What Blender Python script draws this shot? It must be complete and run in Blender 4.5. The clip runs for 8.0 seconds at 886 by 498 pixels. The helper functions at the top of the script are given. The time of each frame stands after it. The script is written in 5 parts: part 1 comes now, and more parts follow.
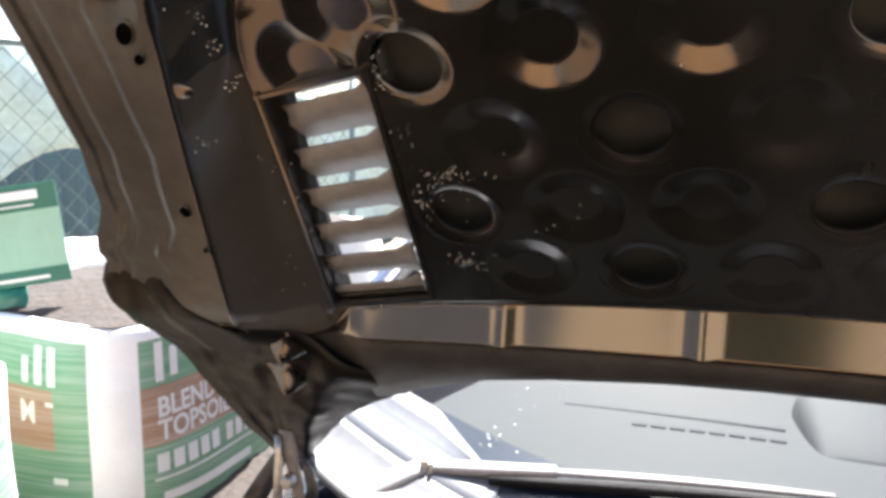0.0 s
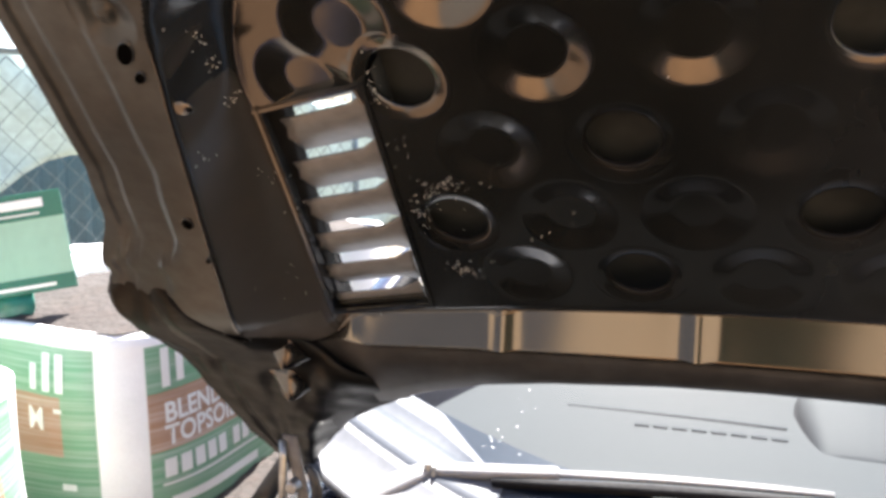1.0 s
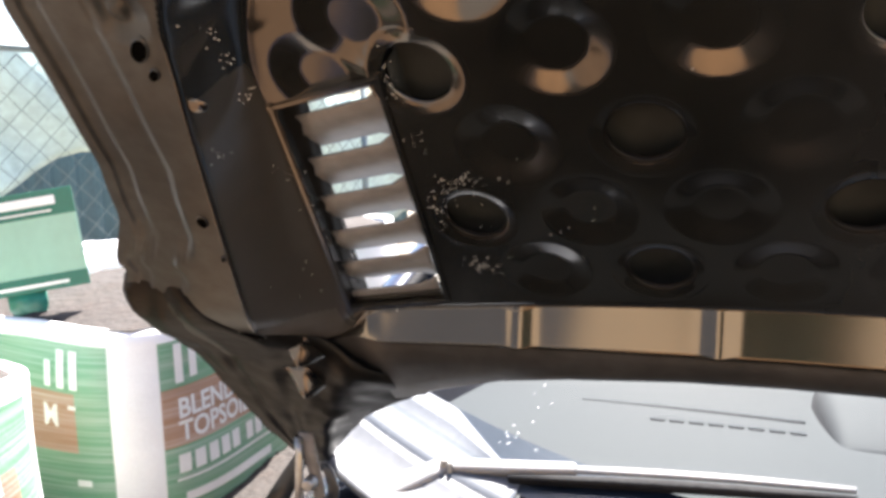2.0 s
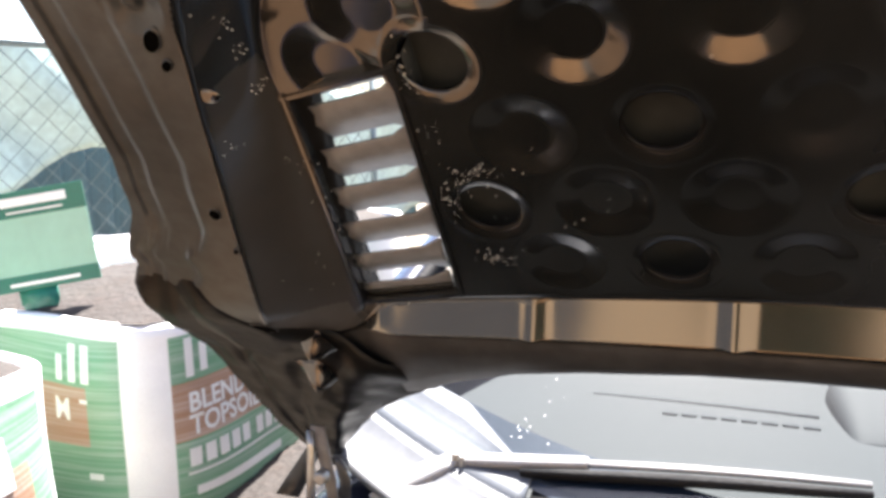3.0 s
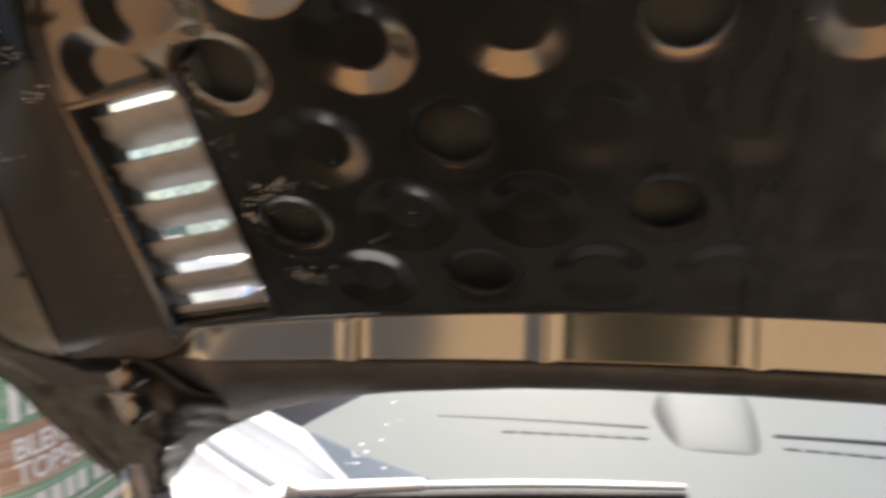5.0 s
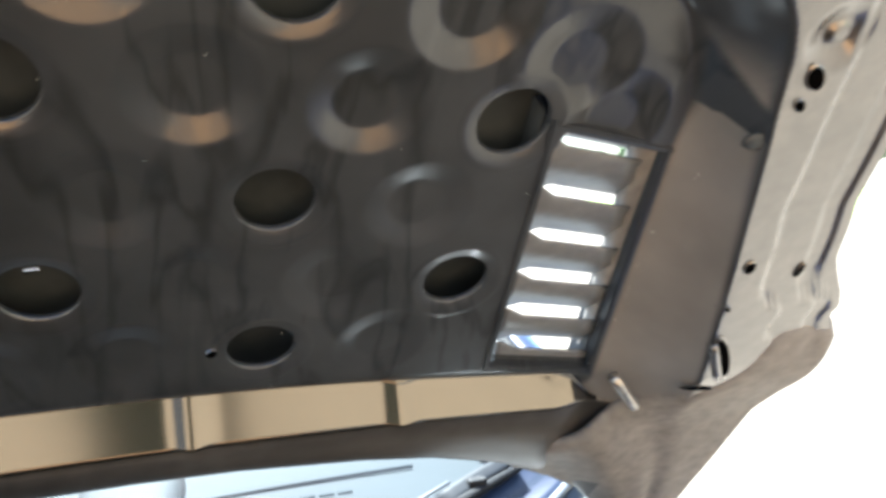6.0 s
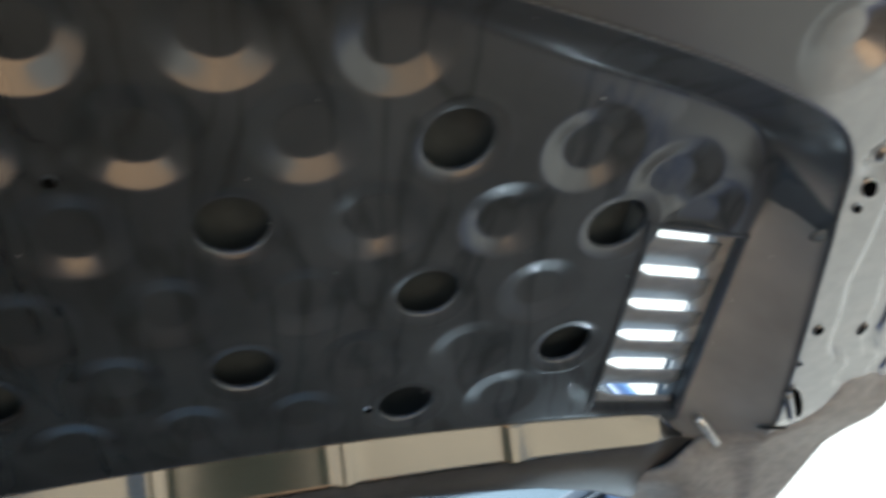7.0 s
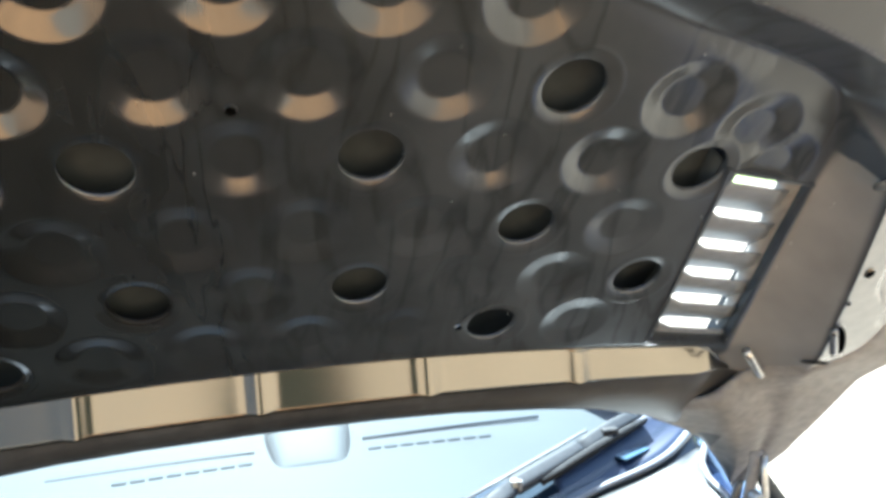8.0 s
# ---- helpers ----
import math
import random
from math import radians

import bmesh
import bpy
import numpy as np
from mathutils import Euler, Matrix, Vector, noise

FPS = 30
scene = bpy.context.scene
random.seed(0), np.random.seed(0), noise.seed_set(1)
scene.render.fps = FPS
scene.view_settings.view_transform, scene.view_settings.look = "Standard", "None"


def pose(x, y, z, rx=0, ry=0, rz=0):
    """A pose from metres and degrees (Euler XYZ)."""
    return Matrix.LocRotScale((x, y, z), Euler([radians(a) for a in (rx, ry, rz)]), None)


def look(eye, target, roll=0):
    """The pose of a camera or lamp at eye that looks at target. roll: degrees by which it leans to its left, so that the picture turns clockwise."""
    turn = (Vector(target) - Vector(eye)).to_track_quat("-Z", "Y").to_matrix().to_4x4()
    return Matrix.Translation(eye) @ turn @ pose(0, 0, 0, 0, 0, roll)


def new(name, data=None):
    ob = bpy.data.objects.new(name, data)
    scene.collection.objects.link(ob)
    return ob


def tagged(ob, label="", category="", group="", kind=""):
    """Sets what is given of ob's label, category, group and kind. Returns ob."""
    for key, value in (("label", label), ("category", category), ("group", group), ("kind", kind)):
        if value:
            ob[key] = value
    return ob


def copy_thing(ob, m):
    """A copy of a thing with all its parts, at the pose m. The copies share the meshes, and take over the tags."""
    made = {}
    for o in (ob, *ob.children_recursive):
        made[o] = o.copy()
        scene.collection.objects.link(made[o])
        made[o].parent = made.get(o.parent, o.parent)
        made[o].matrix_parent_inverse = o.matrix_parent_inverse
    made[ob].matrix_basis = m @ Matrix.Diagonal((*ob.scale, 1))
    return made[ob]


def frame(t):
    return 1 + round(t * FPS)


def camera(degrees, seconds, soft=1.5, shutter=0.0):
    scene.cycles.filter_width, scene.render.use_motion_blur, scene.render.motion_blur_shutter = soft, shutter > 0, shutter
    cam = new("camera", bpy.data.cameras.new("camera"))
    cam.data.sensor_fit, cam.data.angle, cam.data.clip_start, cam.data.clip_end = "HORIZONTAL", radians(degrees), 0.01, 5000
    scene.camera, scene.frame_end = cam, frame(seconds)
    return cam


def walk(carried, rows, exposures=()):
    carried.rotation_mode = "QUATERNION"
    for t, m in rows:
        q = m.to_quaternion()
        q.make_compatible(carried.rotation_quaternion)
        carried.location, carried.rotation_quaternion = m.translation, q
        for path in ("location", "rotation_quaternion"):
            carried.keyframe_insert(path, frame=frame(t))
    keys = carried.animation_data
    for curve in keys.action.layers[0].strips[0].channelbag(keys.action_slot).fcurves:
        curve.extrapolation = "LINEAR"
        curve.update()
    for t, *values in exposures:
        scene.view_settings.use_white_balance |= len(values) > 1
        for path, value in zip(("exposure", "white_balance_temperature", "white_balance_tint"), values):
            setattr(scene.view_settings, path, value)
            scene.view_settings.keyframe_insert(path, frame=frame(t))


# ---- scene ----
# ---------------------------------------------------------------- camera
BONNET_Y, BONNET_Z = 0.0083, 1.1546   # height of the bonnet frame's origin above the ground
BONNET_TILT = 131.24     # the raised bonnet, turned about the car's width
K = 0.82                 # metres to one unit of the bonnet's plan

cam = camera(59.63, 8.0, soft=3.5, shutter=0.4)
walk(cam, [
    (0.0, pose(-0.1845, -0.6957, 1.3692, 80.92, -1.07, 18.80)),
    (0.5, pose(-0.1822, -0.6999, 1.3707, 81.25, -1.02, 18.86)),
    (1.0, pose(-0.1759, -0.7031, 1.3773, 80.94, -0.25, 19.03)),
    (1.5, pose(-0.1779, -0.6969, 1.3780, 80.63, 0.04, 19.18)),
    (2.0, pose(-0.1847, -0.6977, 1.3786, 80.43, 0.34, 19.63)),
    (3.5, pose(-0.1929, -0.6900, 1.3740, 79.91, 0.48, 20.29)),
    (4.0, pose(-0.1975, -0.6825, 1.3728, 79.79, 0.76, 19.00)),
    (4.2, pose(-0.1947, -0.6830, 1.3683, 80.14, 0.35, 19.15)),
    (5.3, pose(-0.0715, -0.6697, 1.3625, 83.69, 0.14, -3.36)),
    (5.5, pose(0.0255, -0.6443, 1.3640, 85.29, 1.38, -15.39)),
    (6.0, pose(0.1780, -0.6529, 1.3734, 85.14, 3.25, -18.73)),
    (6.5, pose(0.2126, -0.6992, 1.3964, 85.89, 7.12, -18.07)),
    (7.0, pose(0.1001, -0.7467, 1.4427, 86.00, 4.97, -14.74)),
    (7.5, pose(0.0074, -0.7538, 1.4081, 82.79, 3.72, -14.08)),
    (8.0, pose(0.0127, -0.8003, 1.4419, 82.12, 2.77, -13.47)),
], exposures=[(0.0, 2.82, 6350, 13), (4.2, 2.82, 6350, 13), (5.3, 3.05, 7200, 11), (5.5, 3.15, 7300, 9), (6.0, 3.36, 5520, 1), (6.5, 3.0, 5080, -2), (7.0, 2.88, 4900, -4), (7.5, 3.40, 5380, -3), (8.0, 3.60, 5350, -3)])

# ---------------------------------------------------------------- light
SUN_ELEVATION, SUN_AZIMUTH = 61.0, 6.0      # degrees; azimuth from +y towards -x
world = bpy.data.worlds.new("sky")
scene.world = world
world.use_nodes = True
wn = world.node_tree.nodes
sky = wn.new("ShaderNodeTexSky")
sky.sky_type = "NISHITA"
sky.sun_disc = False
sky.sun_elevation = radians(SUN_ELEVATION)
sky.sun_rotation = radians(-SUN_AZIMUTH)
sky.dust_density = 2.5
wn["Background"].inputs["Strength"].default_value = 0.055
world.node_tree.links.new(sky.outputs[0], wn["Background"].inputs[0])
sun_data = bpy.data.lights.new("sun", "SUN")
sun_data.energy, sun_data.angle, sun_data.color = 5.0, radians(0.6), (1.0, 0.95, 0.87)
sun = new("sun", sun_data)
sa, se = radians(SUN_AZIMUTH), radians(SUN_ELEVATION)
sun_way = Vector((-math.sin(sa) * math.cos(se), math.cos(sa) * math.cos(se), math.sin(se)))
sun.matrix_world = look(sun_way * 40, (0, 0, 0))


# ---------------------------------------------------------------- materials
def material(name, colour, rough=0.5, metal=0.0, coat=0.0, grain=(40.0, 0.12), stain=(3.0, 0.15), bump=0.0, bump_scale=120.0,
             spec=0.5, coat_rough=0.06, film=0.0, coat_ior=1.5, drips=None):
    m = bpy.data.materials.new(name)
    m.use_nodes = True
    nt = m.node_tree
    b = nt.nodes["Principled BSDF"]
    b.inputs["Metallic"].default_value = metal
    b.inputs["Coat Weight"].default_value = coat
    b.inputs["Coat Roughness"].default_value = coat_rough
    b.inputs["Coat IOR"].default_value = coat_ior
    b.inputs["Specular IOR Level"].default_value = spec
    co = nt.nodes.new("ShaderNodeTexCoord").outputs["Object"]

    def tex(scale, detail):
        n = nt.nodes.new("ShaderNodeTexNoise")
        n.inputs["Scale"].default_value, n.inputs["Detail"].default_value = scale, detail
        nt.links.new(co, n.inputs["Vector"])
        return n.outputs["Fac"]

    def scaled(fac, amount):
        n = nt.nodes.new("ShaderNodeMapRange")
        n.inputs["From Min"].default_value, n.inputs["From Max"].default_value = 0.25, 0.75
        n.inputs["To Min"].default_value, n.inputs["To Max"].default_value = 1 - amount, 1 + amount
        nt.links.new(fac, n.inputs["Value"])
        return n.outputs[0]

    fine, broad = tex(grain[0], 6), tex(stain[0], 4)
    mul = nt.nodes.new("ShaderNodeMath")
    mul.operation = "MULTIPLY"
    nt.links.new(scaled(fine, grain[1]), mul.inputs[0])
    nt.links.new(scaled(broad, stain[1]), mul.inputs[1])
    value = mul.outputs[0]
    hsv = nt.nodes.new("ShaderNodeHueSaturation")
    hsv.inputs["Color"].default_value = (*colour, 1)
    nt.links.new(value, hsv.inputs["Value"])
    out = hsv.outputs[0]
    if film:
        # stretched wrap: pale streaks lying round the thing
        mp = nt.nodes.new("ShaderNodeMapping")
        mp.inputs["Scale"].default_value = (2.2, 2.2, 110.0)
        nt.links.new(co, mp.inputs["Vector"])
        fn = nt.nodes.new("ShaderNodeTexNoise")
        fn.inputs["Scale"].default_value, fn.inputs["Detail"].default_value = 1.0, 5
        nt.links.new(mp.outputs[0], fn.inputs["Vector"])
        fr = nt.nodes.new("ShaderNodeMapRange")
        fr.inputs["From Min"].default_value, fr.inputs["From Max"].default_value = 0.42, 0.72
        fr.inputs["To Min"].default_value, fr.inputs["To Max"].default_value = film * 0.25, film
        nt.links.new(fn.outputs["Fac"], fr.inputs["Value"])
        fm = nt.nodes.new("ShaderNodeMixRGB")
        fm.inputs[2].default_value = (0.78, 0.80, 0.79, 1)
        nt.links.new(fr.outputs[0], fm.inputs[0])
        nt.links.new(out, fm.inputs[1])
        out = fm.outputs[0]
    if drips:
        # dried dust film over one half, washed away in narrow runs; its tone includes lens haze
        tone, x0, x1 = drips
        mp = nt.nodes.new("ShaderNodeMapping")
        mp.inputs["Scale"].default_value = (24.0, 5.5, 5.5)
        nt.links.new(co, mp.inputs["Vector"])
        dn = nt.nodes.new("ShaderNodeTexNoise")
        dn.inputs["Scale"].default_value, dn.inputs["Detail"].default_value, dn.inputs["Distortion"].default_value = 1.0, 3, 0.6
        nt.links.new(mp.outputs[0], dn.inputs["Vector"])
        mid = nt.nodes.new("ShaderNodeMath")
        mid.operation = "SUBTRACT"
        mid.inputs[1].default_value = 0.47
        nt.links.new(dn.outputs["Fac"], mid.inputs[0])
        away = nt.nodes.new("ShaderNodeMath")
        away.operation = "ABSOLUTE"
        nt.links.new(mid.outputs[0], away.inputs[0])
        lines = nt.nodes.new("ShaderNodeMapRange")
        lines.inputs["From Min"].default_value, lines.inputs["From Max"].default_value = 0.0, 0.06
        lines.inputs["To Min"].default_value = 0.52
        nt.links.new(away.outputs[0], lines.inputs["Value"])
        patchy = nt.nodes.new("ShaderNodeMapRange")
        patchy.inputs["From Min"].default_value, patchy.inputs["From Max"].default_value = 0.32, 0.62
        patchy.inputs["To Min"].default_value, patchy.inputs["To Max"].default_value = 0.60, 1.0
        nt.links.new(tex(9.0, 5), patchy.inputs["Value"])
        runs = nt.nodes.new("ShaderNodeMath")
        runs.operation = "MULTIPLY"
        nt.links.new(lines.outputs[0], runs.inputs[0])
        nt.links.new(patchy.outputs[0], runs.inputs[1])
        sx = nt.nodes.new("ShaderNodeSeparateXYZ")
        nt.links.new(co, sx.inputs[0])
        side = nt.nodes.new("ShaderNodeMapRange")
        side.inputs["From Min"].default_value, side.inputs["From Max"].default_value = x0, x1
        nt.links.new(sx.outputs[0], side.inputs["Value"])
        film_haze_fac = nt.nodes.new("ShaderNodeMath")
        film_haze_fac.operation = "MULTIPLY"
        nt.links.new(runs.outputs[0], film_haze_fac.inputs[0])
        nt.links.new(side.outputs[0], film_haze_fac.inputs[1])
        for name, dust_light in (("Coat Weight", coat * 0.25), ("Coat Roughness", coat_rough * 1.7)):
            veil = nt.nodes.new("ShaderNodeMapRange")
            veil.inputs["To Min"].default_value, veil.inputs["To Max"].default_value = b.inputs[name].default_value, dust_light
            nt.links.new(film_haze_fac.outputs[0], veil.inputs["Value"])
            nt.links.new(veil.outputs[0], b.inputs[name])
        dm = nt.nodes.new("ShaderNodeMixRGB")
        dm.inputs[2].default_value = (*tone, 1)
        nt.links.new(film_haze_fac.outputs[0], dm.inputs[0])
        nt.links.new(out, dm.inputs[1])
        out = dm.outputs[0]
    nt.links.new(out, b.inputs["Base Color"])
    r = nt.nodes.new("ShaderNodeMapRange")
    r.inputs["To Min"].default_value, r.inputs["To Max"].default_value = max(0.02, rough * 0.75), min(1.0, rough * 1.3)
    nt.links.new(broad, r.inputs["Value"])
    nt.links.new(r.outputs[0], b.inputs["Roughness"])
    if bump:
        n = nt.nodes.new("ShaderNodeBump")
        n.inputs["Strength"].default_value, n.inputs["Distance"].default_value = bump, 0.01
        nt.links.new(tex(bump_scale, 5), n.inputs["Height"])
        nt.links.new(n.outputs[0], b.inputs["Normal"])
    return m


def glass_material(name, tint):
    m = bpy.data.materials.new(name)
    m.use_nodes = True
    nt = m.node_tree
    nt.nodes.remove(nt.nodes["Principled BSDF"])
    clear = nt.nodes.new("ShaderNodeBsdfTransparent")
    clear.inputs[0].default_value = (*tint, 1)
    gloss = nt.nodes.new("ShaderNodeBsdfGlossy")
    gloss.inputs["Roughness"].default_value = 0.03
    fres = nt.nodes.new("ShaderNodeFresnel")
    fres.inputs[0].default_value = 1.5
    mix = nt.nodes.new("ShaderNodeMixShader")
    nt.links.new(fres.outputs[0], mix.inputs[0])
    nt.links.new(clear.outputs[0], mix.inputs[1])
    nt.links.new(gloss.outputs[0], mix.inputs[2])
    nt.links.new(mix.outputs[0], nt.nodes["Material Output"].inputs[0])
    return m


MAT = dict(
    # film tone over the right half also stands in for veiling glare
    black=material("black_gloss_paint", (0.0048, 0.0054, 0.0053), 0.45, coat=1.0, coat_rough=0.14, coat_ior=1.7, spec=0.1, grain=(60, .2), stain=(6, .35), bump=0.015, bump_scale=25, drips=((0.037, 0.042, 0.049), -0.20, 0.28)),
    strip=material("clean_black_gloss", (0.0035, 0.0034, 0.0032), 0.45, coat=1.0, coat_rough=0.13, coat_ior=1.8, spec=0.1, grain=(60, .2), stain=(6, .35), bump=0.015, bump_scale=25),
    lip=material("satin_black_paint", (0.024, 0.0243, 0.0248), 0.5, coat=0.16, coat_rough=0.26, coat_ior=1.6, spec=0.2, grain=(70, .25), stain=(9, .4), bump=0.03, bump_scale=40),
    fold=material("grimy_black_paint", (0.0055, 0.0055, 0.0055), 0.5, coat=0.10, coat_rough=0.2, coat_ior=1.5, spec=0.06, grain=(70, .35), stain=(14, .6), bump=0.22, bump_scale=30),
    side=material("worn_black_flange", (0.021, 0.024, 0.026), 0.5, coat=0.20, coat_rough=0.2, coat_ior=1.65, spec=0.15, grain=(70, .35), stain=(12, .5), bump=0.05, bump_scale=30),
    # dusty paint, its tone raised further to carry lens haze
    dust_haze=material("dust_haze_black_paint", (0.165, 0.152, 0.138), 0.65, coat=0.06, coat_rough=0.22, coat_ior=1.6, spec=0.3, grain=(80, .25), stain=(14, .2), bump=0.05, bump_scale=50),
    # right flange: paler base and strong coat for the bright yard it mirrors
    flange=material("pale_gloss_flange", (0.045, 0.042, 0.039), 0.5, coat=1.0, coat_rough=0.17, coat_ior=1.9, spec=0.3, grain=(70, .35), stain=(12, .5), bump=0.04, bump_scale=30),
    slat=material("grey_black_plastic_slat", (0.115, 0.122, 0.132), 0.35, grain=(90, .2), bump=0.05, bump_scale=200),
    rubber=material("black_rubber", (0.010, 0.010, 0.011), 0.7, spec=0.2, grain=(120, .25), bump=0.15, bump_scale=160),
    blue=material("blue_car_paint", (0.006, 0.0125, 0.036), 0.25, metal=0.0, coat=1.0, grain=(400, .12), stain=(2, .08)),
    glass=glass_material("windscreen_glass", (0.835, 0.875, 0.885)),
    # dark glass with the blue of the mirrored sky put into its colour
    sky_glass=material("sky_toned_glass_corner", (0.0045, 0.0095, 0.027), 0.4, coat=0.2, coat_rough=0.1, grain=(100, .12), stain=(8, .2)),
    # colour of the light-blue reflection in the glass corner
    reflection_blue=material("pale_blue_reflection", (0.030, 0.060, 0.095), 0.3, grain=(100, .12)),
    # the other corner's soft blue reflection, painted as a paler base
    pale_sky_glass=material("pale_sky_glass_edge", (0.074, 0.084, 0.100), 0.5, grain=(100, .1), stain=(5, .15)),
    # blue of the reflected sky is mixed into this band's base colour
    frit=material("dark_glass_band", (0.032, 0.042, 0.058), 0.2, grain=(100, .1)),
    dash=material("grey_dash_plastic", (0.038, 0.0425, 0.0455), 0.6, spec=0.12, grain=(300, .1), stain=(3, .1), bump=0.12, bump_scale=400),
    dashdark=material("dark_dash_plastic", (0.031, 0.036, 0.040), 0.7, spec=0.1, grain=(300, .1), bump=0.1, bump_scale=400),
    steel=material("grey_steel", (0.38, 0.37, 0.35), 0.35, metal=0.8, grain=(120, .2), stain=(15, .25)),
    silver=material("silver_wiper_paint", (0.25, 0.25, 0.255), 0.45, metal=0.0, grain=(150, .12)),
    # second arm, much darker than the silver one
    wiper=material("grey_wiper_paint", (0.019, 0.021, 0.025), 0.6, spec=0.2, grain=(150, .2)),
    # lit and dim copies of one wing liner, each side's light in its colour
    lit_liner=material("lit_wing_liner", (0.098, 0.103, 0.112), 0.4, coat=0.15, grain=(80, .1), stain=(5, .2)),
    dim_liner=material("dim_wing_liner", (0.025, 0.026, 0.0275), 0.45, coat=0.1, grain=(80, .15), stain=(9, .3), bump=0.05),
    hole=material("dusty_grey_underside", (0.026, 0.031, 0.034), 0.8, spec=0.1, grain=(60, .2), stain=(12, .3)),
    void=material("black_void", (0.0015, 0.0015, 0.0015), 0.9, spec=0.0),
    engine=material("black_engine_plastic", (0.005, 0.0052, 0.0053), 0.8, spec=0.05, grain=(60, .3), stain=(6, .4), bump=0.2, bump_scale=40),
    tyre=material("tyre_rubber", (0.02, 0.02, 0.02), 0.8, grain=(100, .3), bump=0.2),
    bagwhite=material("white_woven_bag", (0.86, 0.87, 0.87), 0.55, grain=(260, .06), stain=(5, .08), bump=0.12, bump_scale=60),
    baggreen=material("green_printed_bag", (0.085, 0.29, 0.14), 0.5, grain=(260, .10), stain=(4, .15), bump=0.12, bump_scale=60, film=0.42),
    bagbrown=material("brown_printed_bag", (0.33, 0.16, 0.07), 0.5, grain=(260, .10), stain=(4, .15), bump=0.12, bump_scale=60, film=0.4),
    ink=material("white_ink", (0.8, 0.82, 0.8), 0.5, grain=(200, .05)),
    soil=material("dark_soil", (0.024, 0.018, 0.015), 0.95, grain=(70, .5), stain=(9, .35), bump=0.9, bump_scale=45),
    signgreen=material("dark_green_sign", (0.012, 0.14, 0.10), 0.35, grain=(80, .06)),
    signmint=material("pale_mint_sign", (0.27, 0.47, 0.37), 0.3, grain=(30, .05), stain=(4, .12)),
    wire=material("galvanised_wire", (0.16, 0.20, 0.21), 0.5, metal=0.3, grain=(90, .2)),
    sheet=material("pale_plastic_sheet", (0.46, 0.58, 0.54), 0.4, grain=(20, .12), stain=(2.5, .2), bump=0.4, bump_scale=6),
    container=material("blue_grey_container", (0.05, 0.10, 0.13), 0.5, grain=(40, .15), stain=(2.0, .2)),
    gravel=material("pale_gravel_ground", (0.145, 0.118, 0.09), 0.9, grain=(55, .35), stain=(0.6, .15), bump=0.7, bump_scale=50),
    grass=material("dry_grass", (0.20, 0.25, 0.07), 0.9, grain=(12, .3), stain=(0.2, .25), bump=0.5, bump_scale=20),
    leaf=material("tree_leaves", (0.07, 0.12, 0.035), 0.7, grain=(3, .35), stain=(0.4, .3)),
    bark=material("bark", (0.10, 0.075, 0.055), 0.9, grain=(20, .3), bump=0.6),
    stone=material("tan_stone_wall", (0.60, 0.43, 0.26), 0.85, grain=(12, .2), stain=(0.9, .15), bump=0.6, bump_scale=14),
    earth=material("orange_brown_earth", (0.33, 0.172, 0.072), 0.9, grain=(40, .3), stain=(1.4, .25), bump=0.6, bump_scale=60),
    dirt=material("trodden_brown_dirt", (0.150, 0.080, 0.036), 0.95, grain=(40, .3), stain=(2.0, .25), bump=0.6, bump_scale=60),
    doorgrey=material("grey_door_paint", (0.10, 0.098, 0.10), 0.5, grain=(40, .1), stain=(2, .15)),
    hedge=material("dark_stand_in", (0.025, 0.05, 0.025), 0.85, grain=(15, .4), stain=(1.5, .3)),
)


# ---------------------------------------------------------------- mesh helpers
def mesh_of(name, verts, faces, mat, smooth=True):
    me = bpy.data.meshes.new(name)
    me.from_pydata([tuple(v) for v in verts], [], faces)
    for m in (mat if isinstance(mat, (list, tuple)) else [mat]):
        me.materials.append(m)
    if smooth:
        me.polygons.foreach_set("use_smooth", [True] * len(me.polygons))
    me.update()
    return me


def part(name, data, mat, parent, label=""):
    """Links a bmesh or a mesh as one object under a thing or a part."""
    if isinstance(data, bmesh.types.BMesh):
        me = bpy.data.meshes.new(name)
        data.to_mesh(me)
        data.free()
        me.materials.append(mat)
    else:
        me = data
    ob = new(name, me)
    if parent is not None:
        ob.parent = parent
    return tagged(ob, label) if label else ob


def box(sx, sy, sz, at=(0, 0, 0), bevel=0.0, seg=2, rot=None):
    bm = bmesh.new()
    bmesh.ops.create_cube(bm, size=1.0)
    bmesh.ops.scale(bm, vec=(sx, sy, sz), verts=bm.verts)
    if bevel:
        bmesh.ops.bevel(bm, geom=bm.edges[:], offset=bevel, segments=seg, affect="EDGES", profile=0.5)
    if rot:
        bmesh.ops.transform(bm, matrix=rot, verts=bm.verts)
    bmesh.ops.translate(bm, vec=at, verts=bm.verts)
    for f in bm.faces:
        f.smooth = False
    return bm


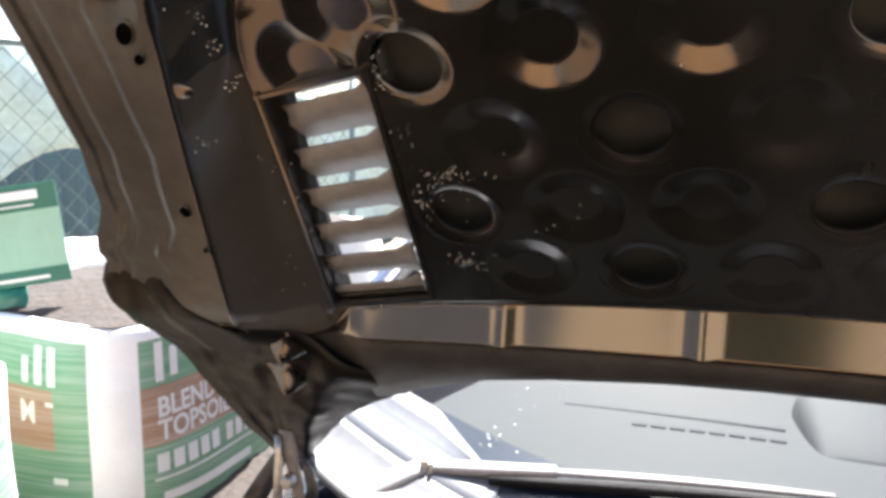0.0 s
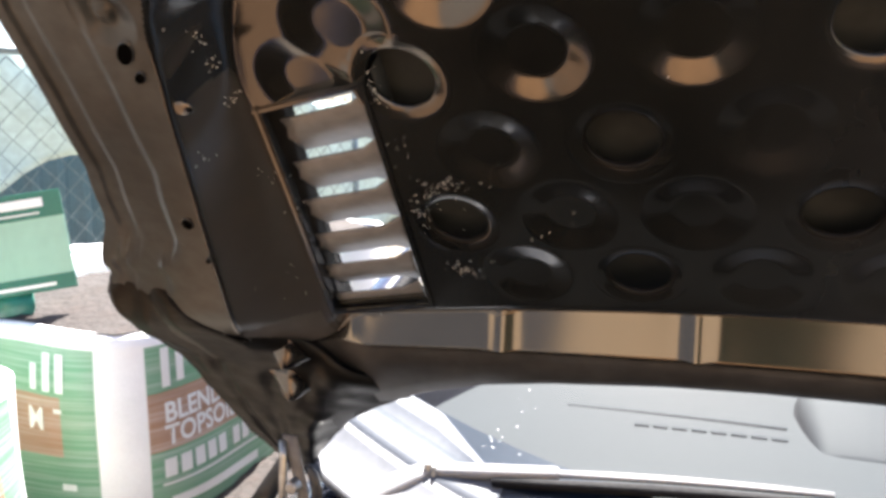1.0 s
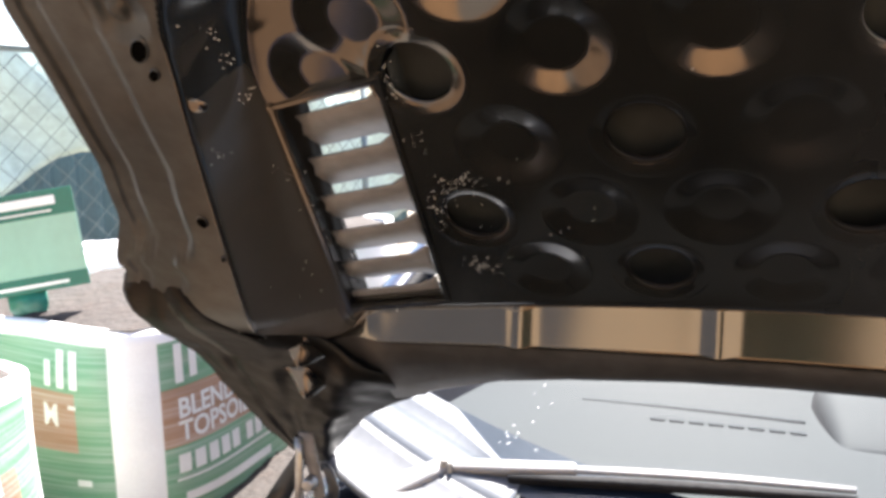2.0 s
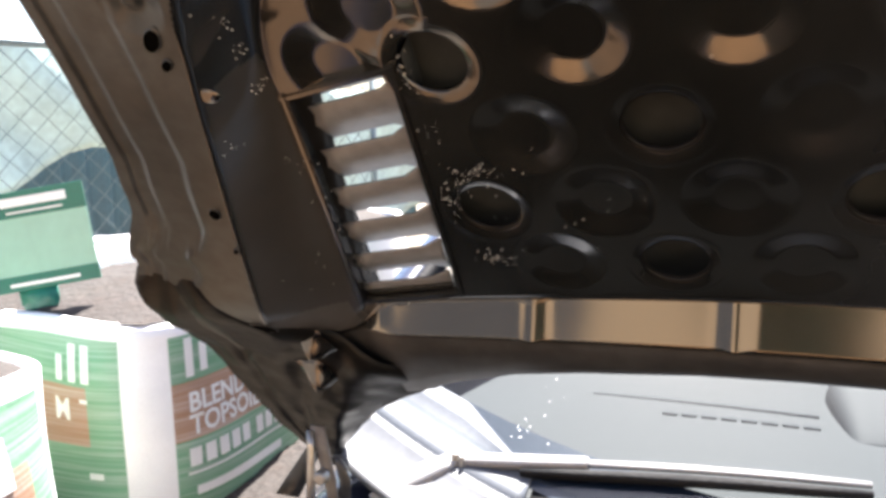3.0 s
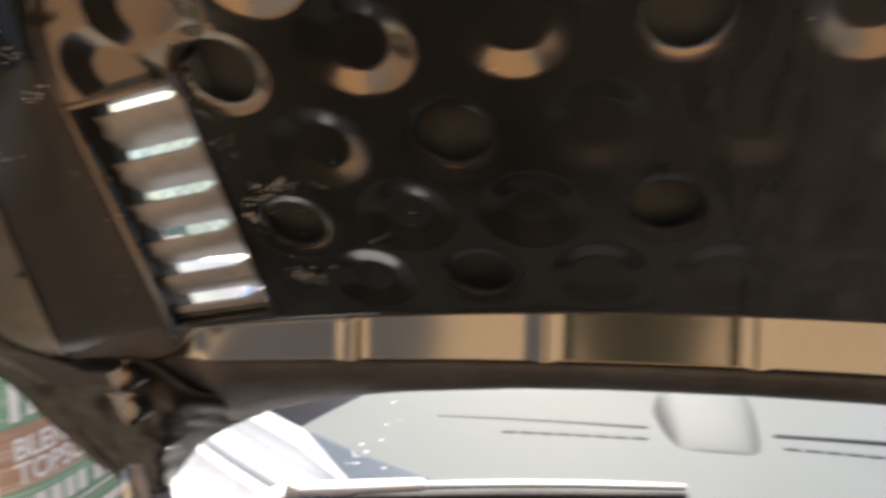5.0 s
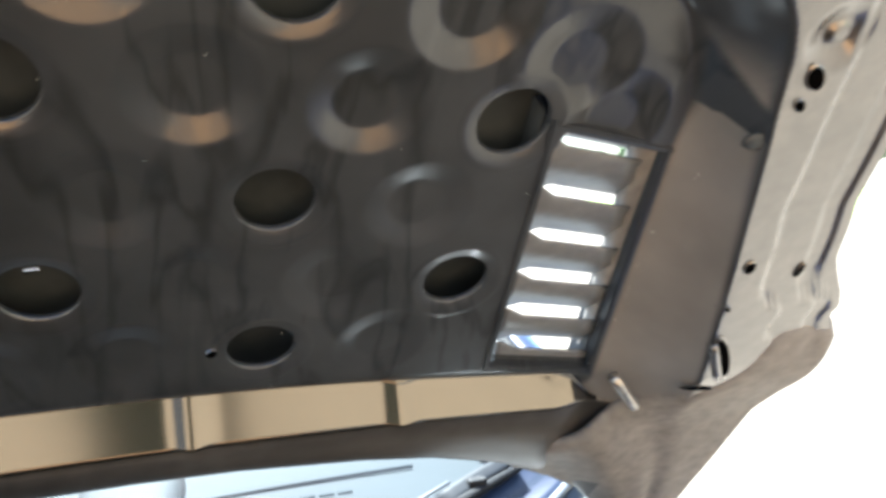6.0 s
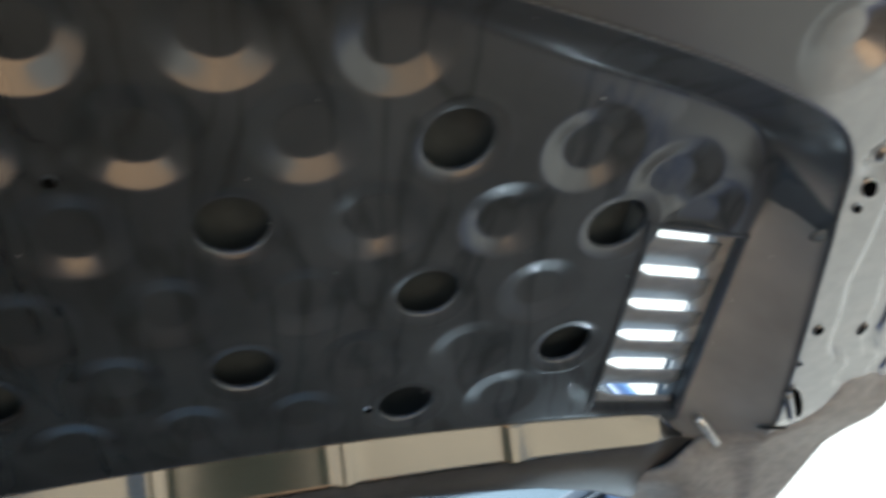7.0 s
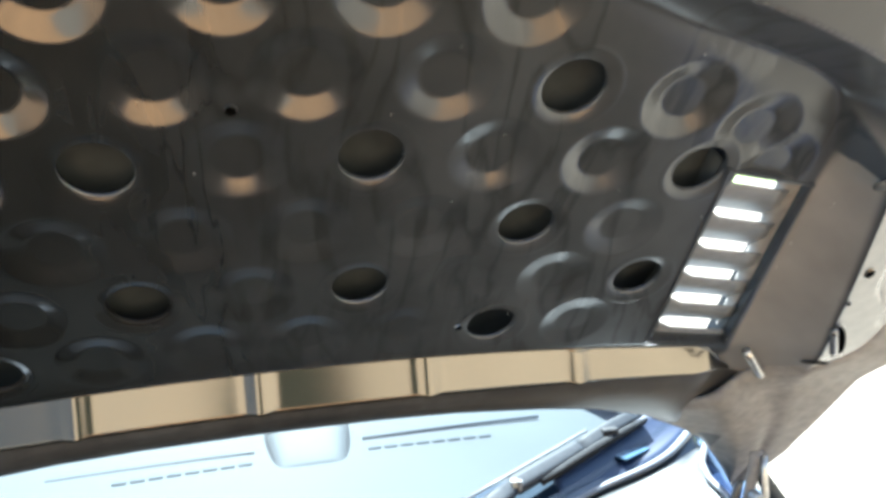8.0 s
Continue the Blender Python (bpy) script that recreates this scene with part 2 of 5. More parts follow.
def rod(points, radius, sides=8, taper=None):
    """A tube through the points."""
    pts = [Vector(p) for p in points]
    verts, faces = [], []
    ref = Vector((0, 0, 1))
    for i, p in enumerate(pts):
        way = (pts[min(i + 1, len(pts) - 1)] - pts[max(i - 1, 0)]).normalized()
        a = way.cross(ref if abs(way.dot(ref)) < 0.95 else Vector((1, 0, 0))).normalized()
        b = way.cross(a)
        r = radius if taper is None else radius + (taper - radius) * i / (len(pts) - 1)
        for k in range(sides):
            t = 2 * math.pi * k / sides
            verts.append(p + a * (math.cos(t) * r) + b * (math.sin(t) * r))
    n = len(pts)
    for i in range(n - 1):
        for k in range(sides):
            k2 = (k + 1) % sides
            faces.append((i * sides + k, i * sides + k2, (i + 1) * sides + k2, (i + 1) * sides + k))
    faces.append(tuple(range(sides))[::-1])
    faces.append(tuple(range((n - 1) * sides, n * sides)))
    return verts, faces


def loft(rows, closed=False):
    """Faces between rows of equally many points."""
    n = len(rows[0])
    verts = [p for row in rows for p in row]
    faces = []
    for i in range(len(rows) - 1):
        for k in range(n if closed else n - 1):
            k2 = (k + 1) % n
            faces.append((i * n + k, i * n + k2, (i + 1) * n + k2, (i + 1) * n + k))
    return verts, faces


def slab(rows, depth):
    """A lofted sheet given thickness along depth, closed all round."""
    n, m = len(rows[0]), len(rows)
    verts, faces = loft(rows)
    off = Vector(depth)
    verts = verts + [Vector(v) + off for v in verts]
    base = n * m
    faces = faces + [tuple(base + i for i in f[::-1]) for f in faces]
    ring = [k for k in range(n)] + [i * n + n - 1 for i in range(1, m)] + [(m - 1) * n + k for k in range(n - 2, -1, -1)] + [i * n for i in range(m - 2, 0, -1)]
    for a, b in zip(ring, ring[1:] + ring[:1]):
        faces.append((b, a, base + a, base + b))
    return verts, faces


def smoothstep(a, b, x):
    t = np.clip((x - a) / (b - a), 0, 1)
    return t * t * (3 - 2 * t)


def dust_light_panel(name_new, clean, dirt):
    """The gloss paint of the panel with the dusting that lies on part of it, painted haze included."""
    m = MAT[clean].copy()
    m.name = name_new
    nt = m.node_tree
    b = nt.nodes["Principled BSDF"]
    mask = nt.nodes.new("ShaderNodeAttribute")
    mask.attribute_name = "dust_light"
    under = b.inputs["Base Color"].links[0].from_socket
    tex = nt.nodes.new("ShaderNodeTexNoise")
    tex.inputs["Scale"].default_value, tex.inputs["Detail"].default_value = 18.0, 6
    co = nt.nodes.new("ShaderNodeTexCoord")
    nt.links.new(co.outputs["Object"], tex.inputs["Vector"])
    tone = nt.nodes.new("ShaderNodeMixRGB")
    tone.inputs[1].default_value = (*[c * 0.72 for c in dirt], 1)
    tone.inputs[2].default_value = (*[c * 1.25 for c in dirt], 1)
    nt.links.new(tex.outputs["Fac"], tone.inputs[0])
    mix = nt.nodes.new("ShaderNodeMixRGB")
    nt.links.new(mask.outputs["Fac"], mix.inputs[0])
    nt.links.new(under, mix.inputs[1])
    nt.links.new(tone.outputs[0], mix.inputs[2])
    nt.links.new(mix.outputs[0], b.inputs["Base Color"])
    for name, z in (("Coat Weight", 0.3), ("Coat Roughness", 0.22), ("Coat IOR", 1.6)):
        r = nt.nodes.new("ShaderNodeMapRange")
        r.inputs["To Min"].default_value, r.inputs["To Max"].default_value = b.inputs[name].default_value, z
        if b.inputs[name].is_linked:
            nt.links.new(b.inputs[name].links[0].from_socket, r.inputs["To Min"])
        nt.links.new(mask.outputs["Fac"], r.inputs["Value"])
        nt.links.new(r.outputs[0], b.inputs[name])
    return m


# dust tone lifted to hold the veiling glare as well
MAT["panel"] = dust_light_panel("black_panel_paint", "black", (0.166, 0.158, 0.149))
# here the mask darkens the flange instead of dusting it
MAT["flange"] = dust_light_panel("part_glossy_flange", "flange", (0.024, 0.0245, 0.025))
# lip with a paler tone mixed in by the mask
MAT["lip"] = dust_light_panel("satin_lip_paint", "lip", (0.145, 0.134, 0.122))

# ---------------------------------------------------------------- car
car = new("car")
tagged(car, "dark blue hatchback parked with its black-lined bonnet raised", "car")

# the raised bonnet: plan in units (u across, v up its slope from the windscreen, w towards the engine)
PITCH = 0.1095
ROWS = (0.181, 0.269, 0.3595, 0.4536, 0.5392, 0.622, 0.705, 0.785)
VENT = (0.4965, 0.630, 0.101, 0.404)
VENT_SWEEP = -0.25
SKIN_CUT = (0.506, 0.70, -0.05, 0.388)


def dimples():
    """Centres of the pressed hollows; every third one is cut through."""
    out = []
    for k, row in enumerate(ROWS):
        for i in range(-5, 6):
            u = (PITCH + 0.0018 * k) * (i + (0.5 if k % 2 == 0 else 0.0))
            v = row - (0.14 + 0.025 * k) * u * u
            edge = abs(i + (0.5 if k % 2 == 0 else 0.0))
            cut = k < 5 and (round(edge * 2) % 6 == 5 if k % 2 == 0 else round(edge) % 3 == 1)
            if abs(u) > 0.53 or v > 0.86 or v < 0.15:
                continue
            if 0.45 < abs(u) and v < 0.395:
                continue
            if k == 4 and abs(u) > 0.45:
                u, v = math.copysign(0.500, u), 0.460
            if v + 0.019 > 0.628 - 0.48 * (abs(u) - 0.247):
                continue
            out.append((u, v, cut))
    # a last one on each side, cut into by the vent
    return out + [(-0.545, 0.408, False), (0.545, 0.408, False)]


HOLLOWS = dimples()


def edge_rise(a):
    """How far the rear edge comes forward beside the vents."""
    return smoothstep(0.05, 0.60, a)


def v_low(u):
    """The panel's lower edge: the top of the rear flange, running back into the corners."""
    a = np.abs(u)
    return 0.092 - 0.155 * a ** 2 + 0.004 * edge_rise(a) - 0.39 * np.clip((a - 0.63) / 0.25, 0, 2) ** 1.25


def vent_out(v):
    """The slanted outer side of the vent openings."""
    return 0.604 + 0.11 * np.clip(0.375 - v, 0, 0.33)


def vent_in(v):
    """The slanted inner side of the vent openings."""
    return 0.4965 + 0.035 * np.clip(0.39 - v, 0, 0.33)


def u_out(v):
    """The bonnet's outer edge."""
    return np.interp(v, [-0.42, -0.30, -0.20, -0.05, 0.03, 0.10, 0.15, 0.168, 0.178, 0.20, 0.212, 0.225, 0.240, 0.265, 0.32, 0.36, 0.45, 0.53, 0.57, 0.75, 0.95],
                     [0.80, 0.843, 0.855, 0.868, 0.876, 0.874, 0.871, 0.866, 0.852, 0.847, 0.850, 0.842, 0.812, 0.800, 0.785, 0.770, 0.757, 0.746, 0.729, 0.69, 0.65])


def u_flange(v):
    """The inner edge of the raised side flange."""
    at = [-0.40, -0.1, 0.0, 0.10, 0.16, 0.28, 0.43, 0.512, 0.551, 0.569, 0.593, 0.618, 0.638, 0.664, 0.76, 0.95]
    to = [0.83, 0.795, 0.759, 0.730, 0.713, 0.680, 0.636, 0.614, 0.590, 0.566, 0.513, 0.453, 0.396, 0.305, 0.0, 0.0]
    return sum(np.interp(v + d, at, to) for d in (-0.022, -0.013, -0.004, 0.004, 0.013, 0.022)) / 6


def cone(r, a, b):
    """One inside a, nought outside b, steepest at a and running out softly."""
    t = np.clip((r - a) / (b - a), 0, 1)
    e = 0.12
    t = np.where(t < e, 0.5 * e + t * t / (2 * e), t)
    return ((1 - t) / (1 - 0.5 * e)) ** 1.08


def lip_end(a):
    """The free edge of the lip below the rear flange."""
    return np.interp(a, [0, 0.15, 0.25, 0.383, 0.468, 0.556, 0.61, 0.649, 0.707, 0.764, 0.83], [-0.008, -0.011, -0.018, -0.038, -0.058, -0.096, -0.130, -0.160, -0.212, -0.29, -0.385])


def lip_top(a):
    return 0.049 - 0.095 * a * a


def panel_height(u, v):
    a = np.abs(u)
    w = -(0.0325 - 0.0135 * edge_rise(a)) * np.clip(1 - (v - v_low(a)) / 0.036, 0, 1) ** 1.9 * (1 - smoothstep(0.615, 0.69, a))
    # channel round the field of hollows, then the side flange
    slant = (0.628 - 0.48 * (a - 0.247) - v) / 1.11
    corner = 0.68 - a - 1.1 * np.clip(v - 0.40, 0, 0.1)
    field = -0.02 * np.log(np.exp(-np.clip(corner, -0.5, 0.5) / 0.02) + np.exp(-np.clip(slant, -0.5, 0.5) / 0.02))
    w = w - 0.0022 * (1 - smoothstep(-0.034, 0.006, field)) * smoothstep(0.40, 0.47, v)
    uf = u_flange(v)
    s = smoothstep(0.38, 0.52, v)
    foot = np.minimum(uf - 0.012, (vent_out(v) + 0.007) * (1 - s) + (uf - 0.045 * (1 + 2.6 * smoothstep(0.50, 0.60, v))) * s)
    w = w + 0.066 * np.clip((a - foot) / (uf - foot), 0, 1) ** 1.35 * (0.40 + 0.60 * smoothstep(-0.08, 0.14, v))
    hem = u_out(v) - a
    w = w + smoothstep(0.10, 0.2, v) * (-0.0035 * smoothstep(0.082, 0.072, hem) - 0.002 * smoothstep(0.036, 0.028, hem) + 0.003 * smoothstep(0.016, 0.010, hem))
    for cu, cv, cut in HOLLOWS:
        near = (np.abs(u - cu) < 0.056) & (np.abs(v - cv) < 0.056)
        if not near.any():
            continue
        r = np.hypot(u[near] - cu, v[near] - cv)
        skew = (v[near] - cv) / np.maximum(r, 1e-4)
        if cut:
            w[near] -= 0.0034 * cone(r, 0.0300, 0.0425 + 0.001 * skew)
        else:
            deep = 0.0072 if abs(cu) > 0.48 else 0.0090 if cv > 0.39 else 0.0072 if cv > 0.30 else 0.0062 if cv > 0.22 else 0.0056
            w[near] -= deep * cone(r, 0.0215, 0.0460 + 0.0020 * skew)
    # round spring seat in each flange
    for cu, cv in ((0.648, 0.521), (-0.648, 0.521)):
        r = np.hypot(u - cu, v - cv)
        w -= 0.0075 * cone(r, 0.011, 0.029) - 0.004 * cone(r, 0.005, 0.010)
    # shallow dish higher up the flange
    for cu, cv in ((0.549, 0.634), (-0.549, 0.634)):
        w -= 0.012 * cone(np.hypot(u - cu, v - cv), 0.014, 0.044)
    return w


def bonnet_panel():
    us = np.concatenate([np.linspace(-1, -0.0001, 330), np.linspace(0.0001, 1, 330)])
    rows = 320
    tops = 0.92
    verts = np.zeros((rows, len(us), 3))
    for j in range(rows):
        q = j / (rows - 1)
        # columns: even to 0.62, then out to the edge
        a = np.abs(us)
        inner = a / 0.70 * 0.62
        u = inner.copy()
        out = a > 0.70
        for _ in range(4):
            v = v_low(u) + (tops - v_low(u)) * q
            u = np.where(out, 0.62 + (a - 0.70) / 0.30 * (np.minimum(u_out(v), 0.97) - 0.62), inner)
        v = v_low(u) + (tops - v_low(u)) * q
        u = u * np.sign(us)
        verts[j, :, 0], verts[j, :, 1] = u, v
    shape = verts.shape[:2]
    u, v = verts[:, :, 0].ravel(), verts[:, :, 1].ravel()
    w = panel_height(u, v)
    cu = (u.reshape(shape)[:-1, :-1] + u.reshape(shape)[1:, 1:]) / 2
    cv = (v.reshape(shape)[:-1, :-1] + v.reshape(shape)[1:, 1:]) / 2
    keep = np.ones(cu.shape, bool)
    swept = cv - VENT_SWEEP * (np.abs(cu) - VENT[0])
    keep &= ~((np.abs(cu) > vent_in(cv)) & (np.abs(cu) < vent_out(cv)) & (swept > VENT[2]) & (swept < VENT[3]))
    pts = np.stack([u, v, w], 1)
    for hu, hv, cut in HOLLOWS:
        if not cut:
            continue
        keep &= np.hypot(cu - hu, cv - hv) > 0.0375
    n = shape[1]
    jj, ii = np.nonzero(keep)
    base = jj * n + ii
    faces = np.stack([base, base + 1, base + n + 1, base + n], 1).tolist()
    me = mesh_of("inner_panel", (pts * K).tolist(), faces, [MAT["panel"], MAT["dust_haze"], MAT["lip"], MAT["side"], MAT["flange"]])
    cu, cv = cu[keep], cv[keep]
    rear = (cu < -0.655) & (cv < 0.10 + 0.25 * (-cu - 0.80))
    rear_dust_light = (cu > 0.650) & (cv < 0.10 + 0.25 * (cu - 0.80))
    index = np.where(rear, 2, np.where((cu < 0) & (-cu > u_flange(cv) + 0.002), 3, np.where((cu > u_flange(cv) + 0.002) & ~rear_dust_light, 4, 0)))
    # road dust in the channel and the rear corner of one side, paled further for lens haze
    top = np.clip(v - 0.40, 0, 0.1)
    inner = np.where(v < 0.43, vent_out(v) + 0.002, 0.685 - 1.1 * top)
    channel = smoothstep(0.0, 0.008, u - inner) * (1 - smoothstep(-0.005, 0.0, u - u_flange(v))) * (1 - smoothstep(0.45, 0.51, v))
    thin = smoothstep(0.0, 0.008, -u - inner) * (1 - smoothstep(-0.005, 0.0, -u - u_flange(v))) * (1 - smoothstep(0.45, 0.51, v))
    # upper flange end painted darker, where it mirrors less bright ground
    upper = smoothstep(0.575, 0.515, u) * smoothstep(0.0, 0.004, u - u_flange(v)) * (u > 0)
    corner = smoothstep(0.650, 0.660, u) * (1 - smoothstep(-0.004, 0.006, v - 0.10 - 0.25 * (u - 0.80)))
    me.attributes.new("dust_light", "FLOAT", "POINT").data.foreach_set("value", np.maximum(channel + 0.15 * thin + upper, corner).astype(np.float32))
    me.polygons.foreach_set("material_index", index.astype(int).tolist())
    return me


bonnet_at = pose(0, BONNET_Y, BONNET_Z, BONNET_TILT)


def bonnet_skin():
    """The outer skin behind the panel, blue outside and black inside, with the two vent openings left out."""
    us = sorted(set([-SKIN_CUT[1], -SKIN_CUT[0], SKIN_CUT[0], SKIN_CUT[1], 0.0985, 0.1095] + [round(x, 4) for x in np.linspace(-0.94, 0.94, 57)]))
    vs = sorted(set([SKIN_CUT[2], SKIN_CUT[3], 0.2585, 0.2625, 0.168, 0.178, 0.212, 0.226, 0.241] + [round(x, 4) for x in np.linspace(0.0, 0.95, 28)]))
    verts, faces = [], []
    for v in vs:
        for u in us:
            vv = v
            if v < SKIN_CUT[2] - 1e-6:
                start = float(-0.012 - 0.27 * u * u - 0.17 * max(0.0, (abs(u) - 0.66) / 0.2) ** 1.2)
                vv = start + (SKIN_CUT[2] - start) * (v / SKIN_CUT[2])
            uu = math.copysign(min(abs(u), float(u_out(vv)) - 0.002), u)
            hem = float(u_out(vv)) - abs(uu)
            w = -0.034 - 0.020 * float(smoothstep(0.495, 0.53, np.array(abs(uu)))) - 0.020 * (1 - float(smoothstep(0.10, 0.24, np.array(vv)))) + 0.085 * (1 - float(smoothstep(0.0, 0.10, np.array(hem)))) * float(smoothstep(-0.25, 0.14, np.array(vv)))
            verts.append((uu * K, vv * K, w * K))
    n, total = len(us), len(verts)
    verts += [(x, y, z - 0.0015) for x, y, z in verts]
    blue = []
    for j in range(len(vs) - 1):
        for i in range(n - 1):
            mu, mv = abs(us[i] + us[i + 1]) / 2, (vs[j] + vs[j + 1]) / 2
            if SKIN_CUT[0] < mu < SKIN_CUT[1] and SKIN_CUT[2] < mv < SKIN_CUT[3]:
                continue
            if 0.0985 < (us[i] + us[i + 1]) / 2 < 0.1095 and 0.2585 < mv < 0.2625:
                continue
            q = (j * n + i, j * n + i + 1, (j + 1) * n + i + 1, (j + 1) * n + i)
            faces.append(q)
            blue.append(0)
            faces.append(tuple(total + k for k in q[::-1]))
            blue.append(1)
    me = mesh_of("bonnet", verts, faces, [MAT["hole"], MAT["blue"]])
    me.polygons.foreach_set("material_index", blue)
    return me


bonnet = part("bonnet", bonnet_skin(), None, car, "raised blue bonnet with a black underside")
bonnet.matrix_basis = bonnet_at
part("inner_panel", bonnet_panel(), None, bonnet, "glossy black pressed panel with round hollows")


def punched_rim(cu, cv):
    """The bevel and the turned edge of one hole punched through the panel."""
    count = 40
    rows = []
    t = np.linspace(0, 2 * math.pi, count + 1)[:-1]
    for r in (0.0465, 0.0430, 0.040, 0.0375, 0.035, 0.0325, 0.0310, 0.0302):
        u, v = cu + np.cos(t) * r, cv + np.sin(t) * r
        w = panel_height(u.copy(), v.copy()) + (0.0006 if r > 0.031 else 0.0002) - (0.0006 if r > 0.046 else 0)
        rows.append([Vector((a * K, b * K, c * K)) for a, b, c in zip(u, v, w)])
    rows.append([p + Vector((0, 0, -0.005)) for p in rows[-1]])
    verts, faces = loft(rows, closed=True)
    me = mesh_of("punched_rim", verts, [f[::-1] for f in faces], [MAT["black"], MAT["fold"]])
    # inner rings at the lower left made duller, to mirror no bright ring
    if cu < -0.1 and cv < 0.40:
        me.polygons.foreach_set("material_index", [0 if i < 5 * count else 1 for i in range(len(faces))])
    return me


for cu, cv, cut in HOLLOWS:
    if cut:
        part("punched_rim", punched_rim(cu, cv), None, bonnet)


def rear_flange():
    """The upright strip along the panel's rear edge and the rounded lip below it."""
    rows = []
    us = np.linspace(-0.72, 0.72, 577)
    corner_w = panel_height(us.copy(), np.maximum(lip_top(np.abs(us)) + 0.002, v_low(us) + 0.037))
    for u, cw in zip(us, corner_w):
        a = abs(u)
        rise = float(edge_rise(np.array(a)))
        s = float(smoothstep(0.60, 0.68, np.array(a)))
        vb, ve = float(lip_top(a)), float(lip_end(a))
        vt = max(float(v_low(np.array(a))) - 0.001, vb + 0.0005)
        near = min(abs(u - k) for k in (-0.433, -0.2165, -0.004, 0.2090, 0.42))
        bump = 0.0055 * math.exp(-(near / 0.0140) ** 2)
        wt, wb = (-0.034 + 0.0135 * rise) * (1 - s) + cw * s, (0.013 + 0.002 * rise) * (1 - s) + (cw + 0.001) * s
        wide = vb - ve
        roll = 0.004 + 0.003 * s
        rows.append([(u * K, p * K, q * K) for p, q in (
            (vt + 0.004, wt - 0.003), (vt, wt + 0.001 + bump), *[(vt + (vb - vt) * q, wt + (wb - wt) * q + bump) for q in (0.06, 0.10, 0.3, 0.5, 0.7, 0.90, 0.94)], (vb, wb - 0.001),
            (vb - 0.003, wb - 0.009 * (1 - s)), (vb - 0.009, wb - 0.002), (vb - wide * 0.35, wb + roll * 0.8), (vb - wide * 0.65, wb + roll), (ve + 0.012, wb + 0.001), (ve + 0.003, wb - 0.004), (ve, wb - 0.012), (ve + 0.001, wb - 0.016))])
    me = mesh_of("rear_flange", *loft(rows), [MAT["strip"], MAT["dust_haze"], MAT["lip"]])
    for f in me.polygons:
        f.material_index = 2 if f.index % 17 > 9 else 1 if f.center[0] > 0.665 * K else 0
    # paler towards one side; groove columns kept dark as the strip's shadow line
    dust_light = [0.32 * float(smoothstep(0.05, 0.64, np.array(u))) * (0.1 if 9 < c < 12 else 1.0) for u in us for c in range(18)]
    me.attributes.new("dust_light", "FLOAT", "POINT").data.foreach_set("value", np.array(dust_light, np.float32))
    return me


part("rear_flange", rear_flange(), None, bonnet, "folded black rear edge with pressed ridges")


def surf(u, v, lift=0.0):
    return Vector((u * K, v * K, (float(panel_height(np.array([u]), np.array([v]))[0]) + lift) * K))


def gusset_edge(v):
    """The outer edge of the folded corner."""
    return np.interp(v, [-0.395, -0.32, -0.25, -0.15, -0.06, 0.02, 0.08, 0.135, 0.17, 0.19], [0.835, 0.862, 0.878, 0.884, 0.888, 0.888, 0.886, 0.879, 0.872, 0.858])


def corner_gusset(side):
    """The folded corner between the rear lip, the side flange and the hinge, paler on one side."""
    rows = []
    for q in np.linspace(0, 1, 40):
        a = 0.575 + 0.232 * q
        v1 = 0.185 - 0.580 * q ** 0.9
        p0 = np.array((a, float(lip_end(a)) - 0.001))
        p1 = np.array((float(gusset_edge(v1)), v1))
        row = []
        for t in np.linspace(0, 1, 48):
            u, v = p0 + (p1 - p0) * t
            v += float(np.interp(t, [0, 0.5, 0.56, 0.645, 0.70, 0.712, 0.76, 0.86, 1], [0, 0, 0.012, 0.02, 0.035, 0.060, 0.072, 0.050, 0])) * (1 - float(smoothstep(0.0, 0.35, np.array(q))))
            w = 0.010 + 0.026 * float(smoothstep(0.0, 0.30, np.array(t))) - 0.005 * math.exp(-((t - 0.45 - 0.2 * q) / 0.07) ** 2) + 0.004 * math.exp(-((t - 0.62) / 0.08) ** 2 - ((q - 0.25) / 0.1) ** 2)
            near_panel = float(panel_height(np.array([side * u]), np.array([max(v, float(v_low(u)) + 0.037)]))[0]) + 0.003 + 0.007 * (1 - float(smoothstep(0.70, 0.77, np.array(u))))
            m = (1 - float(smoothstep(0.0, 0.45, np.array(q)))) * float(smoothstep(0.22, 0.5, np.array(t)))
            w = w * (1 - m) + near_panel * m
            if v > -0.02 and u > 0.69:
                w = max(w, float(panel_height(np.array([side * u]), np.array([v]))[0]) + 0.004)
            w -= 0.007 * max(0.0, 1 - q / 0.03)
            w += 0.0025 * noise.noise(Vector((u * 14, v * 14, 2.0))) + (0.0040 * noise.noise(Vector((u * 34, v * 26, 6.0))) - 0.004 * math.exp(-((t - 0.80) / 0.035) ** 2) if side < 0 else 0.0)
            row.append(Vector((side * u * K, v * K, w * K)))
        rows.append(row)
    # right corner: dust with the haze painted in
    return mesh_of("corner_gusset", *slab(rows, (0, 0, -0.006)), MAT["dust_haze" if side > 0 else "fold"])


